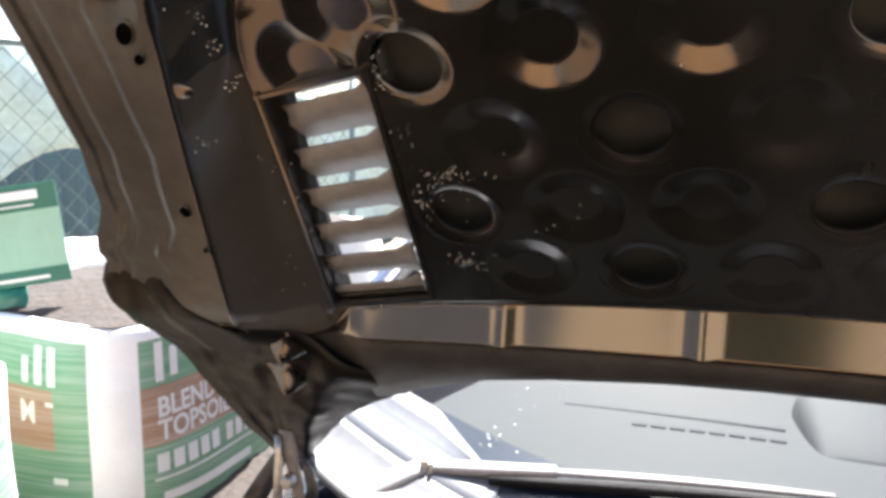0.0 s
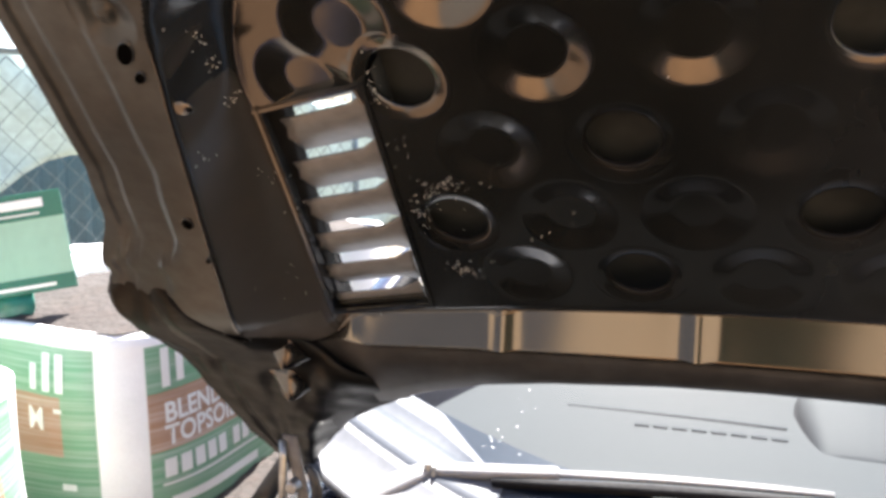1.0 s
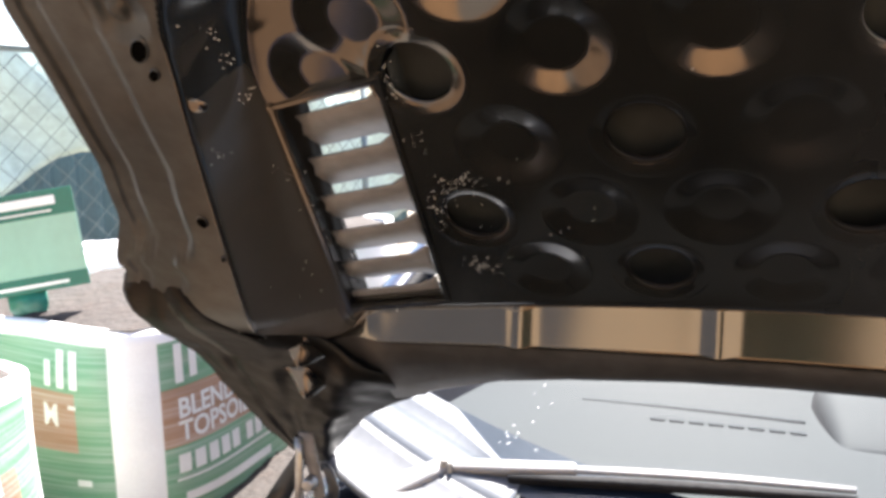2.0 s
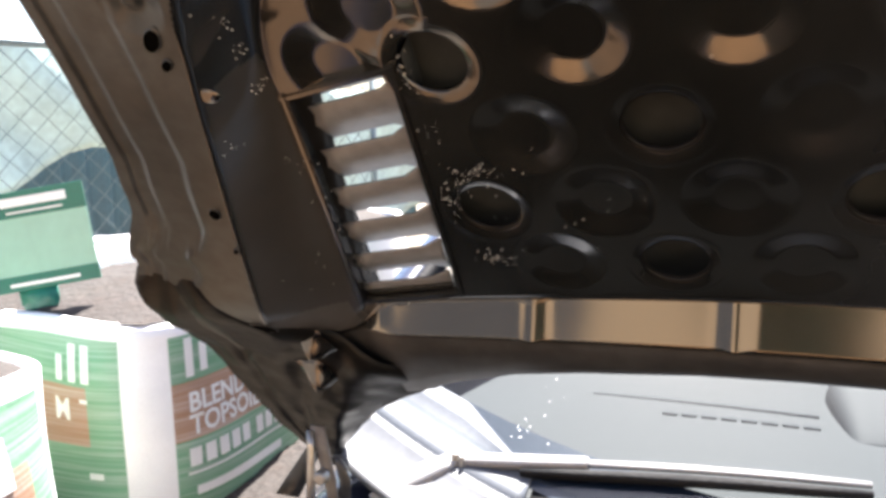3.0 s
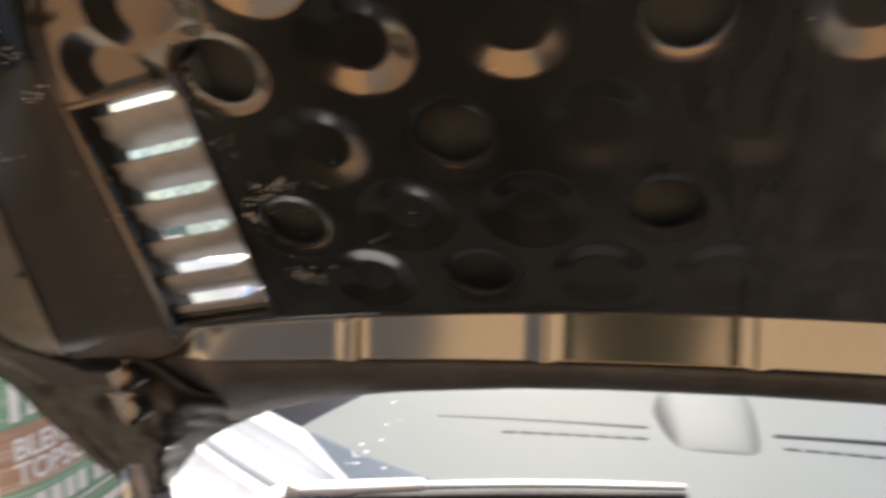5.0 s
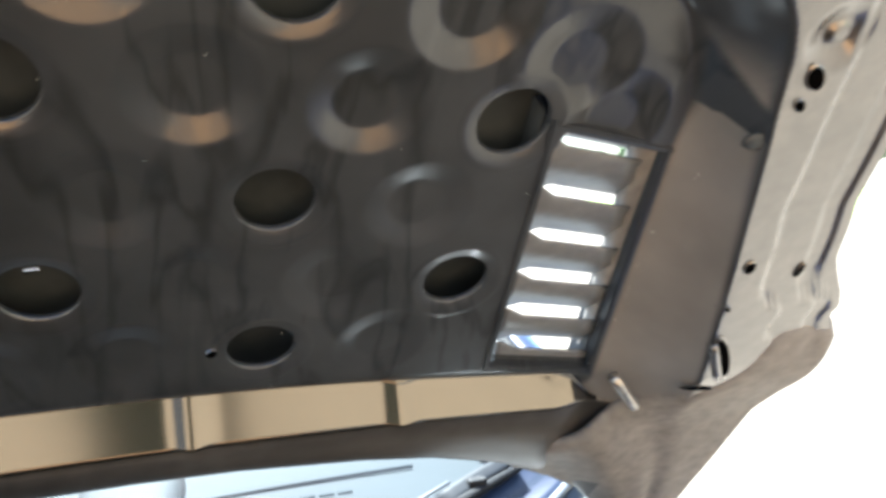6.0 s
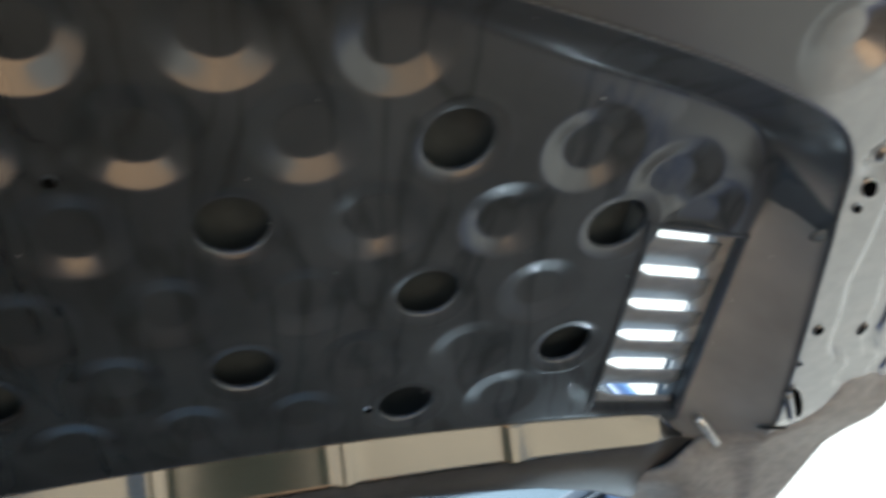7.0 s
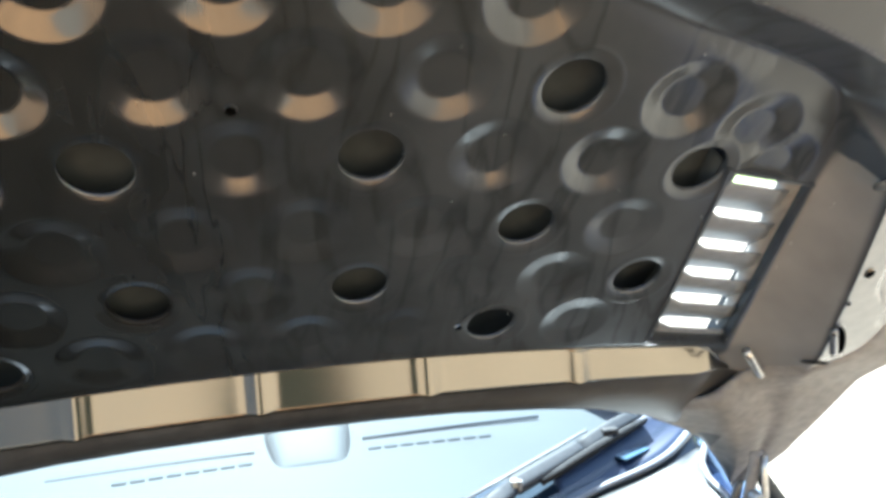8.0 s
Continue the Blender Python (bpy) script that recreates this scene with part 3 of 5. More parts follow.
def pressed_fold(fu, fv, fw):
    """A small buckled pleat of the corner's sheet, its upper face turned to the light."""
    rows = []
    for e in np.linspace(-1, 1, 13):
        k = max(0.0, 1 - abs(e) ** 3)
        reach = 0.75 + 0.25 * math.sin(2.1 * e + fu * 40)
        rows.append([Vector(((fu + 0.020 * e - 0.35 * dv) * K, (fv + dv) * K, (fw + dw * k * reach + 0.002 * noise.noise(Vector((e * 2, dv * 60, fu)))) * K))
                     for dv, dw in ((0.026, -0.012), (0.022, -0.004), (0.013, 0.005), (0.003, 0.015), (-0.006, 0.024), (-0.011, 0.026), (-0.015, 0.020), (-0.018, 0.006), (-0.020, -0.010))])
    return mesh_of("pressed_fold", *loft(rows), MAT["strip"])


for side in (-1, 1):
    part("corner_gusset", corner_gusset(side), None, bonnet, "powdery black folded corner with painted haze above the hinge" if side > 0 else "satin black folded corner above the hinge")
    if side < 0:
        for fu, fv, fw in ((-0.716, 0.004, 0.026), (-0.738, -0.068, 0.030)):
            part("pressed_fold", pressed_fold(fu, fv, fw), None, bonnet, "small buckled fold in the corner")
# black tab made steel-bright in place of the wall it reflects
tab = [Vector(((0.656 + 0.040 * q) * K, (0.073 - 0.050 * q) * K, (0.020 + 0.013 * q) * K)) for q in (0, 0.3, 0.6, 1)]
part("strip_tab", mesh_of("strip_tab", *rod(tab, 0.0056, 10, 0.0046), MAT["steel"]), None, bonnet, "bright tab, the mirrored wall put into its colour")


def vent_frame(side):
    """Rim, upright wings and end bars round one bonnet vent."""
    u0, u1, v0, v1 = VENT
    bm = bmesh.new()

    def bar(ua, ub, va, vb, wa, wb):
        b = bmesh.ops.create_cube(bm, size=1.0)["verts"]
        bmesh.ops.scale(bm, vec=((ub - ua) * K, (vb - va) * K, (wb - wa) * K), verts=b)
        bmesh.ops.translate(bm, vec=(side * (ua + ub) / 2 * K, (va + vb) / 2 * K, (wa + wb) / 2 * K), verts=b)

    bar(u0 - 0.007, u0 + 0.001, v0 - 0.004, v1 + 0.006, -0.075, -0.012)
    bar(u0 - 0.007, u0 + 0.001, v0 - 0.006, v1 + 0.006, -0.030, 0.002)
    bar(u1 - 0.003, u1 + 0.012, v0 - 0.020, v1 + 0.006, -0.044, -0.010)
    bar(u1 - 0.001, u1 + 0.006, v0 - 0.006, v1 + 0.006, -0.022, 0.003)
    bar(u0 - 0.007, u1 + 0.009, v0 - 0.010, v0 + 0.001, -0.020, 0.001)
    bar(u0 - 0.003, u1 + 0.004, v0 + 0.005, v0 + 0.009, -0.020, -0.006)
    bar(u0 - 0.007, u1 + 0.009, v1 - 0.002, v1 + 0.005, -0.065, 0.002)
    bmesh.ops.bevel(bm, geom=bm.edges[:], offset=0.0014, segments=2, affect="EDGES")
    for vert in bm.verts:
        edge, ref = (vent_out, u1) if abs(vert.co.x) > 0.56 * K else (vent_in, u0)
        vert.co.x += side * (float(edge(vert.co.y / K)) - ref) * K
        vert.co.y += VENT_SWEEP * (abs(vert.co.x) - VENT[0] * K)
    return bm


def vent_wall(side):
    """The grey inner face of the vent's well, seen through the nearest holes."""
    rows = []
    for v in np.linspace(VENT[2] - 0.004, VENT[3] + 0.006, 12):
        u = float(vent_in(v)) - 0.0085
        y = v + VENT_SWEEP * (u - VENT[0])
        rows.append([Vector((side * u * K, y * K, w * K)) for w in (-0.012, -0.04, -0.075)])
    return mesh_of("vent_wall", *slab(rows, (side * -0.0008, 0, 0)), MAT["hole"])


def vent_slat(side, i):
    """One blade of the vent: a bowed sheet sloping back, its inner corners cut."""
    ua, ub = 0.4935 + 0.0033 * i, 0.582 + 0.0085 * i
    top = 0.423 - 0.0525 * i
    rows = []
    for q, out in ((0.0, 0.004), (0.03, 0.002), (0.08, 0.001), (0.16, 0.0), (0.3, 0.003), (0.5, 0.008), (0.75, 0.014), (0.92, 0.018), (0.97, 0.018), (1.0, 0.016)):
        w = -0.006 - 0.024 * q + 0.0045 * math.sin(math.pi * q) - 0.003 * (1 - q) ** 8
        row = []
        for e in (0.0, 0.05, 0.10, 0.15, 0.20, 0.25, 0.40, 0.55, 0.70, 0.85, 1.0):
            u = ua + 0.010 * q + (ub + out - ua - 0.010 * q) * e
            tip = max(0.0, 1 - e / 0.20)
            close = tip * (0.011 * max(0.0, 1 - q / 0.3) - 0.011 * max(0.0, (q - 0.7) / 0.3))
            row.append(Vector((side * u * K, (top - 0.055 * q + close + VENT_SWEEP * (u - 0.545)) * K, w * K)))
        rows.append(row)
    return mesh_of("vent_slat", *slab(rows, (0, 0.0007, -0.0016)), MAT["slat"])


def vent_ledge(side):
    """The sunken ledge between the blades' outer ends and the vent's rim."""
    rows = []
    for v in np.linspace(0.062, 0.400, 24):
        inner, outer = 0.585 + 0.150 * (0.40 - v), float(vent_out(v)) + 0.004
        rows.append([Vector((side * u * K, v * K, w * K)) for u, w in ((inner - 0.003, -0.026), (inner, -0.013), (outer - 0.006, -0.011), (outer, -0.002))])
    # right ledge shares the dust tone with haze in it
    return mesh_of("vent_ledge", *slab(rows, (0, 0, -0.002)), MAT["fold" if side < 0 else "dust_haze"])


for side in (-1, 1):
    part("vent_ledge", vent_ledge(side), None, bonnet, "sunken black ledge beside the vent blades")
    part("vent_frame", vent_frame(side), MAT["black"], bonnet, "black frame of a bonnet vent")
    part("vent_wall", vent_wall(side), None, bonnet)
    for i in range(7):
        part("vent_slat", vent_slat(side, i), None, bonnet)


def oval(u, v, ru, rv, turn=0.0, lift=0.0012):
    """A small oval cut, laid on the panel, with a raised rim."""
    c = surf(u, v)
    du = (surf(u + 0.006, v) - surf(u - 0.006, v)).normalized()
    dv = (surf(u, v + 0.006) - surf(u, v - 0.006)).normalized()
    n = du.cross(dv).normalized()
    verts, faces = [], []
    count = 20
    for scale, up in ((1.18, 0.0), (1.0, lift), (0.92, lift * 0.5)):
        for k in range(count):
            t = 2 * math.pi * k / count
            x, y = math.cos(t) * ru * scale, math.sin(t) * rv * scale
            x, y = x * math.cos(turn) - y * math.sin(turn), x * math.sin(turn) + y * math.cos(turn)
            verts.append(c + (du * x + dv * y + n * (up + 0.0008)) * K)
    for r in range(2):
        for k in range(count):
            k2 = (k + 1) % count
            faces.append((r * count + k, r * count + k2, (r + 1) * count + k2, (r + 1) * count + k))
    faces.append(tuple(2 * count + k for k in range(count)))
    me = mesh_of("drain_hole", verts, faces, [MAT["void"], MAT["flange" if u > 0 else "side"]], smooth=False)
    me.polygons.foreach_set("material_index", [1] * count + [0] * (count + 1))
    return me


DRAINS = ((0.644, 0.489, 0.0065, 0.011, 0.7), (0.644, 0.466, 0.0038, 0.0062, 0.8), (0.692, 0.293, 0.0055, 0.0078, 0.4), (0.697, 0.236, 0.0026, 0.0042, 0.6))
for side in (-1, 1):
    more = ((0.731, 0.094, 0.016, 0.0060, 0.75), (0.733, 0.153, 0.0072, 0.040, 0.53), (0.759, 0.278, 0.004, 0.009, 0.0)) if side > 0 else ((0.741, 0.079, 0.015, 0.0068, 0.6),)
    for u, v, ru, rv, turn in DRAINS + more:
        part("drain_hole", oval(side * u, v, ru, rv, side * turn), None, bonnet)
    # pressed nub and weld bead on the flange's inner edge
    for u, v, r in ((0.633, 0.430, 0.0095),):
        bm = bmesh.new()
        bmesh.ops.create_uvsphere(bm, u_segments=16, v_segments=8, radius=r * K)
        bmesh.ops.scale(bm, vec=(1.7, 0.9, 0.35), verts=bm.verts)
        for f in bm.faces:
            f.smooth = True
        bmesh.ops.translate(bm, vec=surf(side * u, v, 0.001), verts=bm.verts)
        part("pressed_nub", bm, MAT["strip" if side < 0 else "side"], bonnet)


# turned lip along the long slot
lip = [surf(0.7075 + 0.0390 * q, 0.180 - 0.066 * q, 0.0015) for q in np.linspace(0, 1, 7)]
part("slot_lip", mesh_of("slot_lip", *rod(lip, 0.0044, 8, 0.0040), MAT["flange"]), None, bonnet, "turned lip of the long slot")
part("bolt_hole", oval(-0.002, 0.512, 0.0046, 0.0046, lift=0.003), None, bonnet)
part("bolt_hole", oval(0.231, 0.177, 0.0045, 0.0045, lift=0.002), None, bonnet)


def dried_splashes():
    """Pale dried droplets scattered in drifts beside the left vent and down the channel."""
    rng = random.Random(11)
    verts, faces = [], []

    def drop(u, v, r):
        c = surf(u, v, 0.0012)
        k = len(verts)
        for up, rr in ((0.0, r), (0.5 * r, 0.6 * r)):
            for i in range(6):
                t = math.pi * i / 3
                verts.append(c + Vector((math.cos(t) * rr, math.sin(t) * rr, up)) * K)
        for i in range(6):
            j = (i + 1) % 6
            faces.append((k + i, k + j, k + 6 + j, k + 6 + i))
        faces.append(tuple(k + 6 + i for i in range(6)))

    drifts = [(-0.449, 0.289, 0.014, 0.005, 40), (-0.462, 0.278, 0.010, 0.006, 16), (-0.480, 0.252, 0.004, 0.014, 26), (-0.447, 0.167, 0.010, 0.006, 40),
              (-0.472, 0.331, 0.010, 0.012, 10), (-0.487, 0.405, 0.004, 0.018, 20), (-0.614, 0.25, 0.006, 0.07, 12), (-0.606, 0.478, 0.0012, 0.008, 9), (-0.612, 0.440, 0.0014, 0.012, 9), (-0.617, 0.397, 0.0018, 0.006, 12), (-0.644, 0.368, 0.002, 0.010, 8), (-0.622, 0.300, 0.008, 0.010, 8),
              (-0.40, 0.21, 0.06, 0.04, 14), (-0.64, 0.12, 0.03, 0.05, 10), (-0.35, 0.03, 0.06, 0.01, 8), (0.10, 0.40, 0.28, 0.16, 18), (0.63, 0.2, 0.004, 0.08, 12)]
    for u, v, du, dv, n in drifts:
        for _ in range(n):
            drop(u + rng.gauss(0, du), v + rng.gauss(0, dv), rng.uniform(0.00025, 0.00065) * (1.3 if -0.62 < u < -0.60 and v > 0.38 else 1.0))
    return mesh_of("dried_splashes", verts, faces, MAT["ink"], smooth=False)


tagged(part("dried_splashes", dried_splashes(), None, bonnet, "pale dried droplets on the black panel"), kind="stuff")


def bolt(at, radius, height):
    bm = bmesh.new()
    bmesh.ops.create_cone(bm, segments=12, radius1=radius, radius2=radius * 0.8, depth=height, cap_ends=True)
    bmesh.ops.bevel(bm, geom=bm.edges[:], offset=radius * 0.12, segments=1, affect="EDGES")
    bmesh.ops.translate(bm, vec=at, verts=bm.verts)
    return bm


def hinge(side):
    """Two flat steel arms on a bolted bracket, the pale foot plate beside them."""
    def plate(points, widths, thick):
        rows = []
        for (x, y, z), wide in zip(points, widths):
            rows.append([Vector((side * (x + wide * a), y + thick * c, z)) for a, c in ((-0.5, -0.5), (0.5, -0.5), (0.56, 0.0), (0.5, 0.5), (-0.5, 0.5), (-0.56, 0.0))])
        verts, faces = loft(rows, closed=True)
        return verts, faces + [tuple(range(6))[::-1], tuple(range(len(verts) - 6, len(verts)))]

    h = part("bonnet_hinge", mesh_of("bonnet_hinge", *plate([(0.690, 0.085, 0.905), (0.672, 0.085, 0.935), (0.652, 0.085, 0.968), (0.645, 0.085, 0.985)], (0.030, 0.026, 0.020, 0.014), 0.006), MAT["side"]), None, car, "grey steel bonnet hinge with a bolt")
    part("hinge_arm", mesh_of("hinge_arm", *plate([(0.618, 0.074, 0.900), (0.622, 0.074, 0.940), (0.632, 0.076, 0.975), (0.641, 0.080, 1.005)], (0.012, 0.014, 0.016, 0.018), 0.005), MAT["dust_haze"]), None, h)
    part("hinge_arm", mesh_of("hinge_arm", *plate([(0.646, 0.066, 0.900), (0.644, 0.066, 0.945), (0.645, 0.070, 0.980), (0.648, 0.075, 1.000)], (0.010, 0.009, 0.008, 0.008), 0.006), MAT["steel"]), None, h, "bare steel link")
    part("foot_plate", mesh_of("foot_plate", *plate([(0.602, 0.070, 0.915), (0.600, 0.070, 0.945), (0.607, 0.072, 0.966), (0.614, 0.074, 0.972)], (0.014, 0.014, 0.012, 0.006), 0.004), MAT["dim_liner"]), None, h)
    bm = bolt((0, 0, 0), 0.0095, 0.014)
    bmesh.ops.rotate(bm, cent=(0, 0, 0), matrix=Matrix.Rotation(radians(90), 3, "X"), verts=bm.verts)
    bmesh.ops.translate(bm, vec=(side * 0.629, 0.064, 0.948), verts=bm.verts)
    part("hinge_bolt", bm, MAT["steel"], h)


for side in (-1, 1):
    hinge(side)


# windscreen, its lower band, pillars and roof
def screen_base(x):
    return 0.13 + 0.42 * x * x


def screen_point(x, q):
    """q runs from the lower edge (0) to the roof (1)."""
    xx = x * (1 - 0.17 * q)
    y = screen_base(x) * (1 - 0.55 * q) + 0.55 * q * 0.25 + 0.86 * q
    return Vector((xx, y, 0.895 + 0.075 * (x / 0.66) ** 2 * (1 - q) + 0.50 * q - 0.05 * q * q))


glass_rows = [[screen_point(x, q) for x in np.linspace(-0.70, 0.70, 25)] for q in np.linspace(0.0, 1.2, 11)]
windscreen = part("windscreen", mesh_of("windscreen", *loft(glass_rows), MAT["glass"]), None, car, "raked curved glass windscreen")
windscreen.visible_shadow = False
band_rows = [[screen_point(x, q) + Vector((0, -0.004, -0.005)) for x in np.linspace(-0.70, 0.70, 25)] for q in (-0.01, 0.015, 0.045, 0.07)]
part("frit_band", mesh_of("frit_band", *loft(band_rows), MAT["frit"]), None, windscreen, "dark band along the glass edge")
for side in (-1, 1):
    edge = [screen_point(side * 0.715, q) + Vector((0, -0.01, 0.004)) for q in np.linspace(-0.03, 1.2, 11)]
    part("screen_seal", mesh_of("screen_seal", *rod(edge, 0.012), MAT["rubber"]), None, car, "black rubber windscreen seal")
    pil = [[p + Vector((side * 0.012, 0, 0.012)), p + Vector((side * 0.055, 0.01, 0.004)), p + Vector((side * 0.075, 0.05, -0.03)), p + Vector((side * 0.05, 0.06, -0.05))] for p in edge]
    part("pillar", mesh_of("pillar", *slab(pil, (side * -0.01, 0, -0.02)), MAT["blue"]), None, car, "blue windscreen pillar")
roof_rows = [[Vector((x, y, 1.395 + 0.05 * (1 - ((y - 1.9) / 1.0) ** 2) - 0.06 * (x / 0.55) ** 2)) for x in np.linspace(-0.56, 0.56, 13)] for y in np.linspace(1.24, 2.75, 12)]
part("roof", mesh_of("roof", *slab(roof_rows, (0, 0, -0.03)), MAT["blue"]), None, car)


def glass_specks():
    """Dried droplets on the glass above the left wiper."""
    rng = random.Random(21)
    verts, faces = [], []
    for _ in range(18):
        c = screen_point(rng.gauss(-0.43, 0.02), abs(rng.gauss(0.05, 0.05)) + 0.005) + Vector((0, -0.001, 0.002))
        r = rng.uniform(0.0004, 0.0011)
        k = len(verts)
        for i in range(6):
            t = math.pi * i / 3
            verts.append(c + Vector((math.cos(t) * r, math.sin(t) * r * 0.85, math.sin(t) * r * 0.53)))
        faces.append(tuple(k + i for i in range(6)))
    return mesh_of("dried_specks", verts, faces, MAT["ink"], smooth=False)


tagged(part("dried_specks", glass_specks(), None, windscreen, "pale dried droplets on the glass"), kind="stuff")


# scuttle between bonnet and glass
def scuttle_rows(x0, x1, n):
    out = []
    for x in np.linspace(x0, x1, n):
        yb = screen_base(x)
        z = 0.895 + 0.075 * (x / 0.66) ** 2
        out.append([Vector((x, yb + 0.004, z - 0.004)), Vector((x, yb - 0.015, z - 0.012)), Vector((x, yb - 0.07, z - 0.035)), Vector((x, yb - 0.09, z - 0.07)), Vector((x, yb - 0.10, z - 0.12))])
    return out


part("scuttle_panel", mesh_of("scuttle_panel", *slab(scuttle_rows(-0.40, 0.40, 31), (0, 0, -0.012)), MAT["rubber"]), None, car, "black plastic scuttle panel below the glass")
SEAL_X = ([0.0, 0.25, 0.5, 0.7, 0.85, 1.0], [0.470, 0.540, 0.598, 0.604, 0.625, 0.668], [0.010, 0.020, 0.066, 0.136, 0.190, 0.250])


def corner_rows(side):
    """Glass corner, its trim, the pale panel outside it and the wing's rubber edge."""
    glass, trim, panel, seal = [], [], [], []
    for i, q in enumerate(np.linspace(0, 1, 22)):
        x = 0.404 + 0.266 * q
        z = 0.895 + 0.075 * (x / 0.66) ** 2
        e = 0.005 + 0.034 * float(smoothstep(0.44, 0.60, np.array(x))) - 0.012 * float(smoothstep(0.60, 0.68, np.array(x))) if side > 0 else 0.050
        yb = screen_base(x)
        up = [screen_point(x, f) + Vector((0, -0.003, 0.003)) for f in ((0.06, 0.03) if side > 0 else (0.06 * min(1.0, 2.2 * q + 0.02), 0.03 * min(1.0, 2.2 * q + 0.02)))]
        glass.append([Vector((side * p.x, p.y, p.z)) for p in up] + [Vector((side * x, yb + 0.004, z)), Vector((side * x, yb - e * 0.5, z - 0.006)), Vector((side * x, yb - e, z - 0.014))])
        t = Vector((side * x, yb - e - 0.003, z - 0.012)) if side > 0 else Vector((side * x, yb - e + 0.001, z - 0.0135))
        trim.append(t)
        if side > 0:
            w = Vector((float(np.interp(q, SEAL_X[0], SEAL_X[1])), float(np.interp(q, SEAL_X[0], SEAL_X[2])), 0.915 + 0.032 * min(1.0, q * 1.6)))
            seal.append(w)
        else:
            w = Vector((side * (x + 0.008), yb - e - 0.09, z - 0.045))
        panel.append([t.lerp(w, f) + Vector((0, 0, (-0.006 if side > 0 else 0.0) - 0.010 * math.sin(math.pi * f))) for f in (0.0, 0.12, 0.3, 0.5, 0.7, 0.88, 1.0)])
    return glass, trim, panel, seal


for side in (-1, 1):
    glass, trim, panel, seal = corner_rows(side)
    # left panel takes the lit tone, right panel the dim one
    end = part("scuttle_end", mesh_of("scuttle_end", *slab(panel, (0, 0, -0.01)), MAT["lit_liner" if side < 0 else "dim_liner"]), None, car, "grey corner panel beside the windscreen, toned as lit or dim")
    # sky reflection is in the colour, paler on the left
    part("corner_band", mesh_of("corner_band", *slab(glass, (0, 0, -0.006)), MAT["pale_sky_glass" if side < 0 else "sky_glass"]), None, end, "glass corner beside the wiper, mirrored sky in its colour")
    if side > 0:
        # trim and seal take the lit tone too
        part("edge_trim", mesh_of("edge_trim", *rod(trim, 0.0050, 8, 0.0070), MAT["lit_liner"]), None, end, "pale edge trim")
        part("edge_seal", mesh_of("edge_seal", *rod(seal, 0.0045, 8), MAT["lit_liner"]), None, end, "pale rounded edge of the corner panel")
        # thin plate added as the light-blue reflection patch
        at = screen_point(0.545, 0.004)
        part("reflection_plate", box(0.060, 0.022, 0.002, at + Vector((0, -0.004, 0.0015)), 0.0006, 1, Matrix.Rotation(radians(26), 4, "Z")), MAT["reflection_blue"], end, "small pale blue plate standing in for a reflection")


# wings, doors and rear quarters
def side_row(side, y, top_in):
    arch = 0.0
    for ya in (-0.30, 2.30):
        d = abs(y - ya)
        if d < 0.38:
            arch = max(arch, 0.30 + math.sqrt(0.38 ** 2 - d * d))
    low = max(0.22, arch)
    nose = 0.10 * max(0.0, (-0.55 - y) / 0.55) ** 2 + 0.05 * max(0.0, (y - 2.5) / 0.75) ** 2
    shoulder = 0.955 - 0.16 * max(0.0, (-0.1 - y) / 1.0) ** 1.4 + 0.03 * max(0.0, y / 2.0)
    low_front = float(smoothstep(0.75, 0.25, np.array(y)))
    shoulder -= 0.075 * low_front
    wide = 1 - low_front
    outline = [(top_in, 0), (0.69 + 0.15 * wide, 0.006), (0.725 + 0.13 * wide, 0.035), (0.76 + 0.105 * wide, 0.11), (0.79 + 0.085 * wide, 0.25), (0.815 + 0.07 * wide, 0.40), (0.82 + 0.05 * wide, 0.65), (0.80 + 0.04 * wide, 1.0)]
    bulge = 0.015 * float(smoothstep(0.12, -0.25, np.array(y)))
    outline = [(x + (bulge if 0 < q < 0.2 else bulge * 0.4 if q else 0), q) for x, q in outline]
    outline = [(x + ((0.045 + 0.06 * float(smoothstep(0.12, -0.2, np.array(y)))) * low_front if side > 0 and q else -0.025 * low_front if q > 0.01 else 0), q) for x, q in outline]
    pts = []
    for x, q in outline[::-1]:
        z = shoulder - (shoulder - low) * q
        pts.append(Vector((side * ((top_in if q == 0 else x) - nose), y, z if q else shoulder + 0.004)))
    pts.append(Vector((side * (top_in - 0.012 - nose), y, shoulder - 0.05)))
    return pts


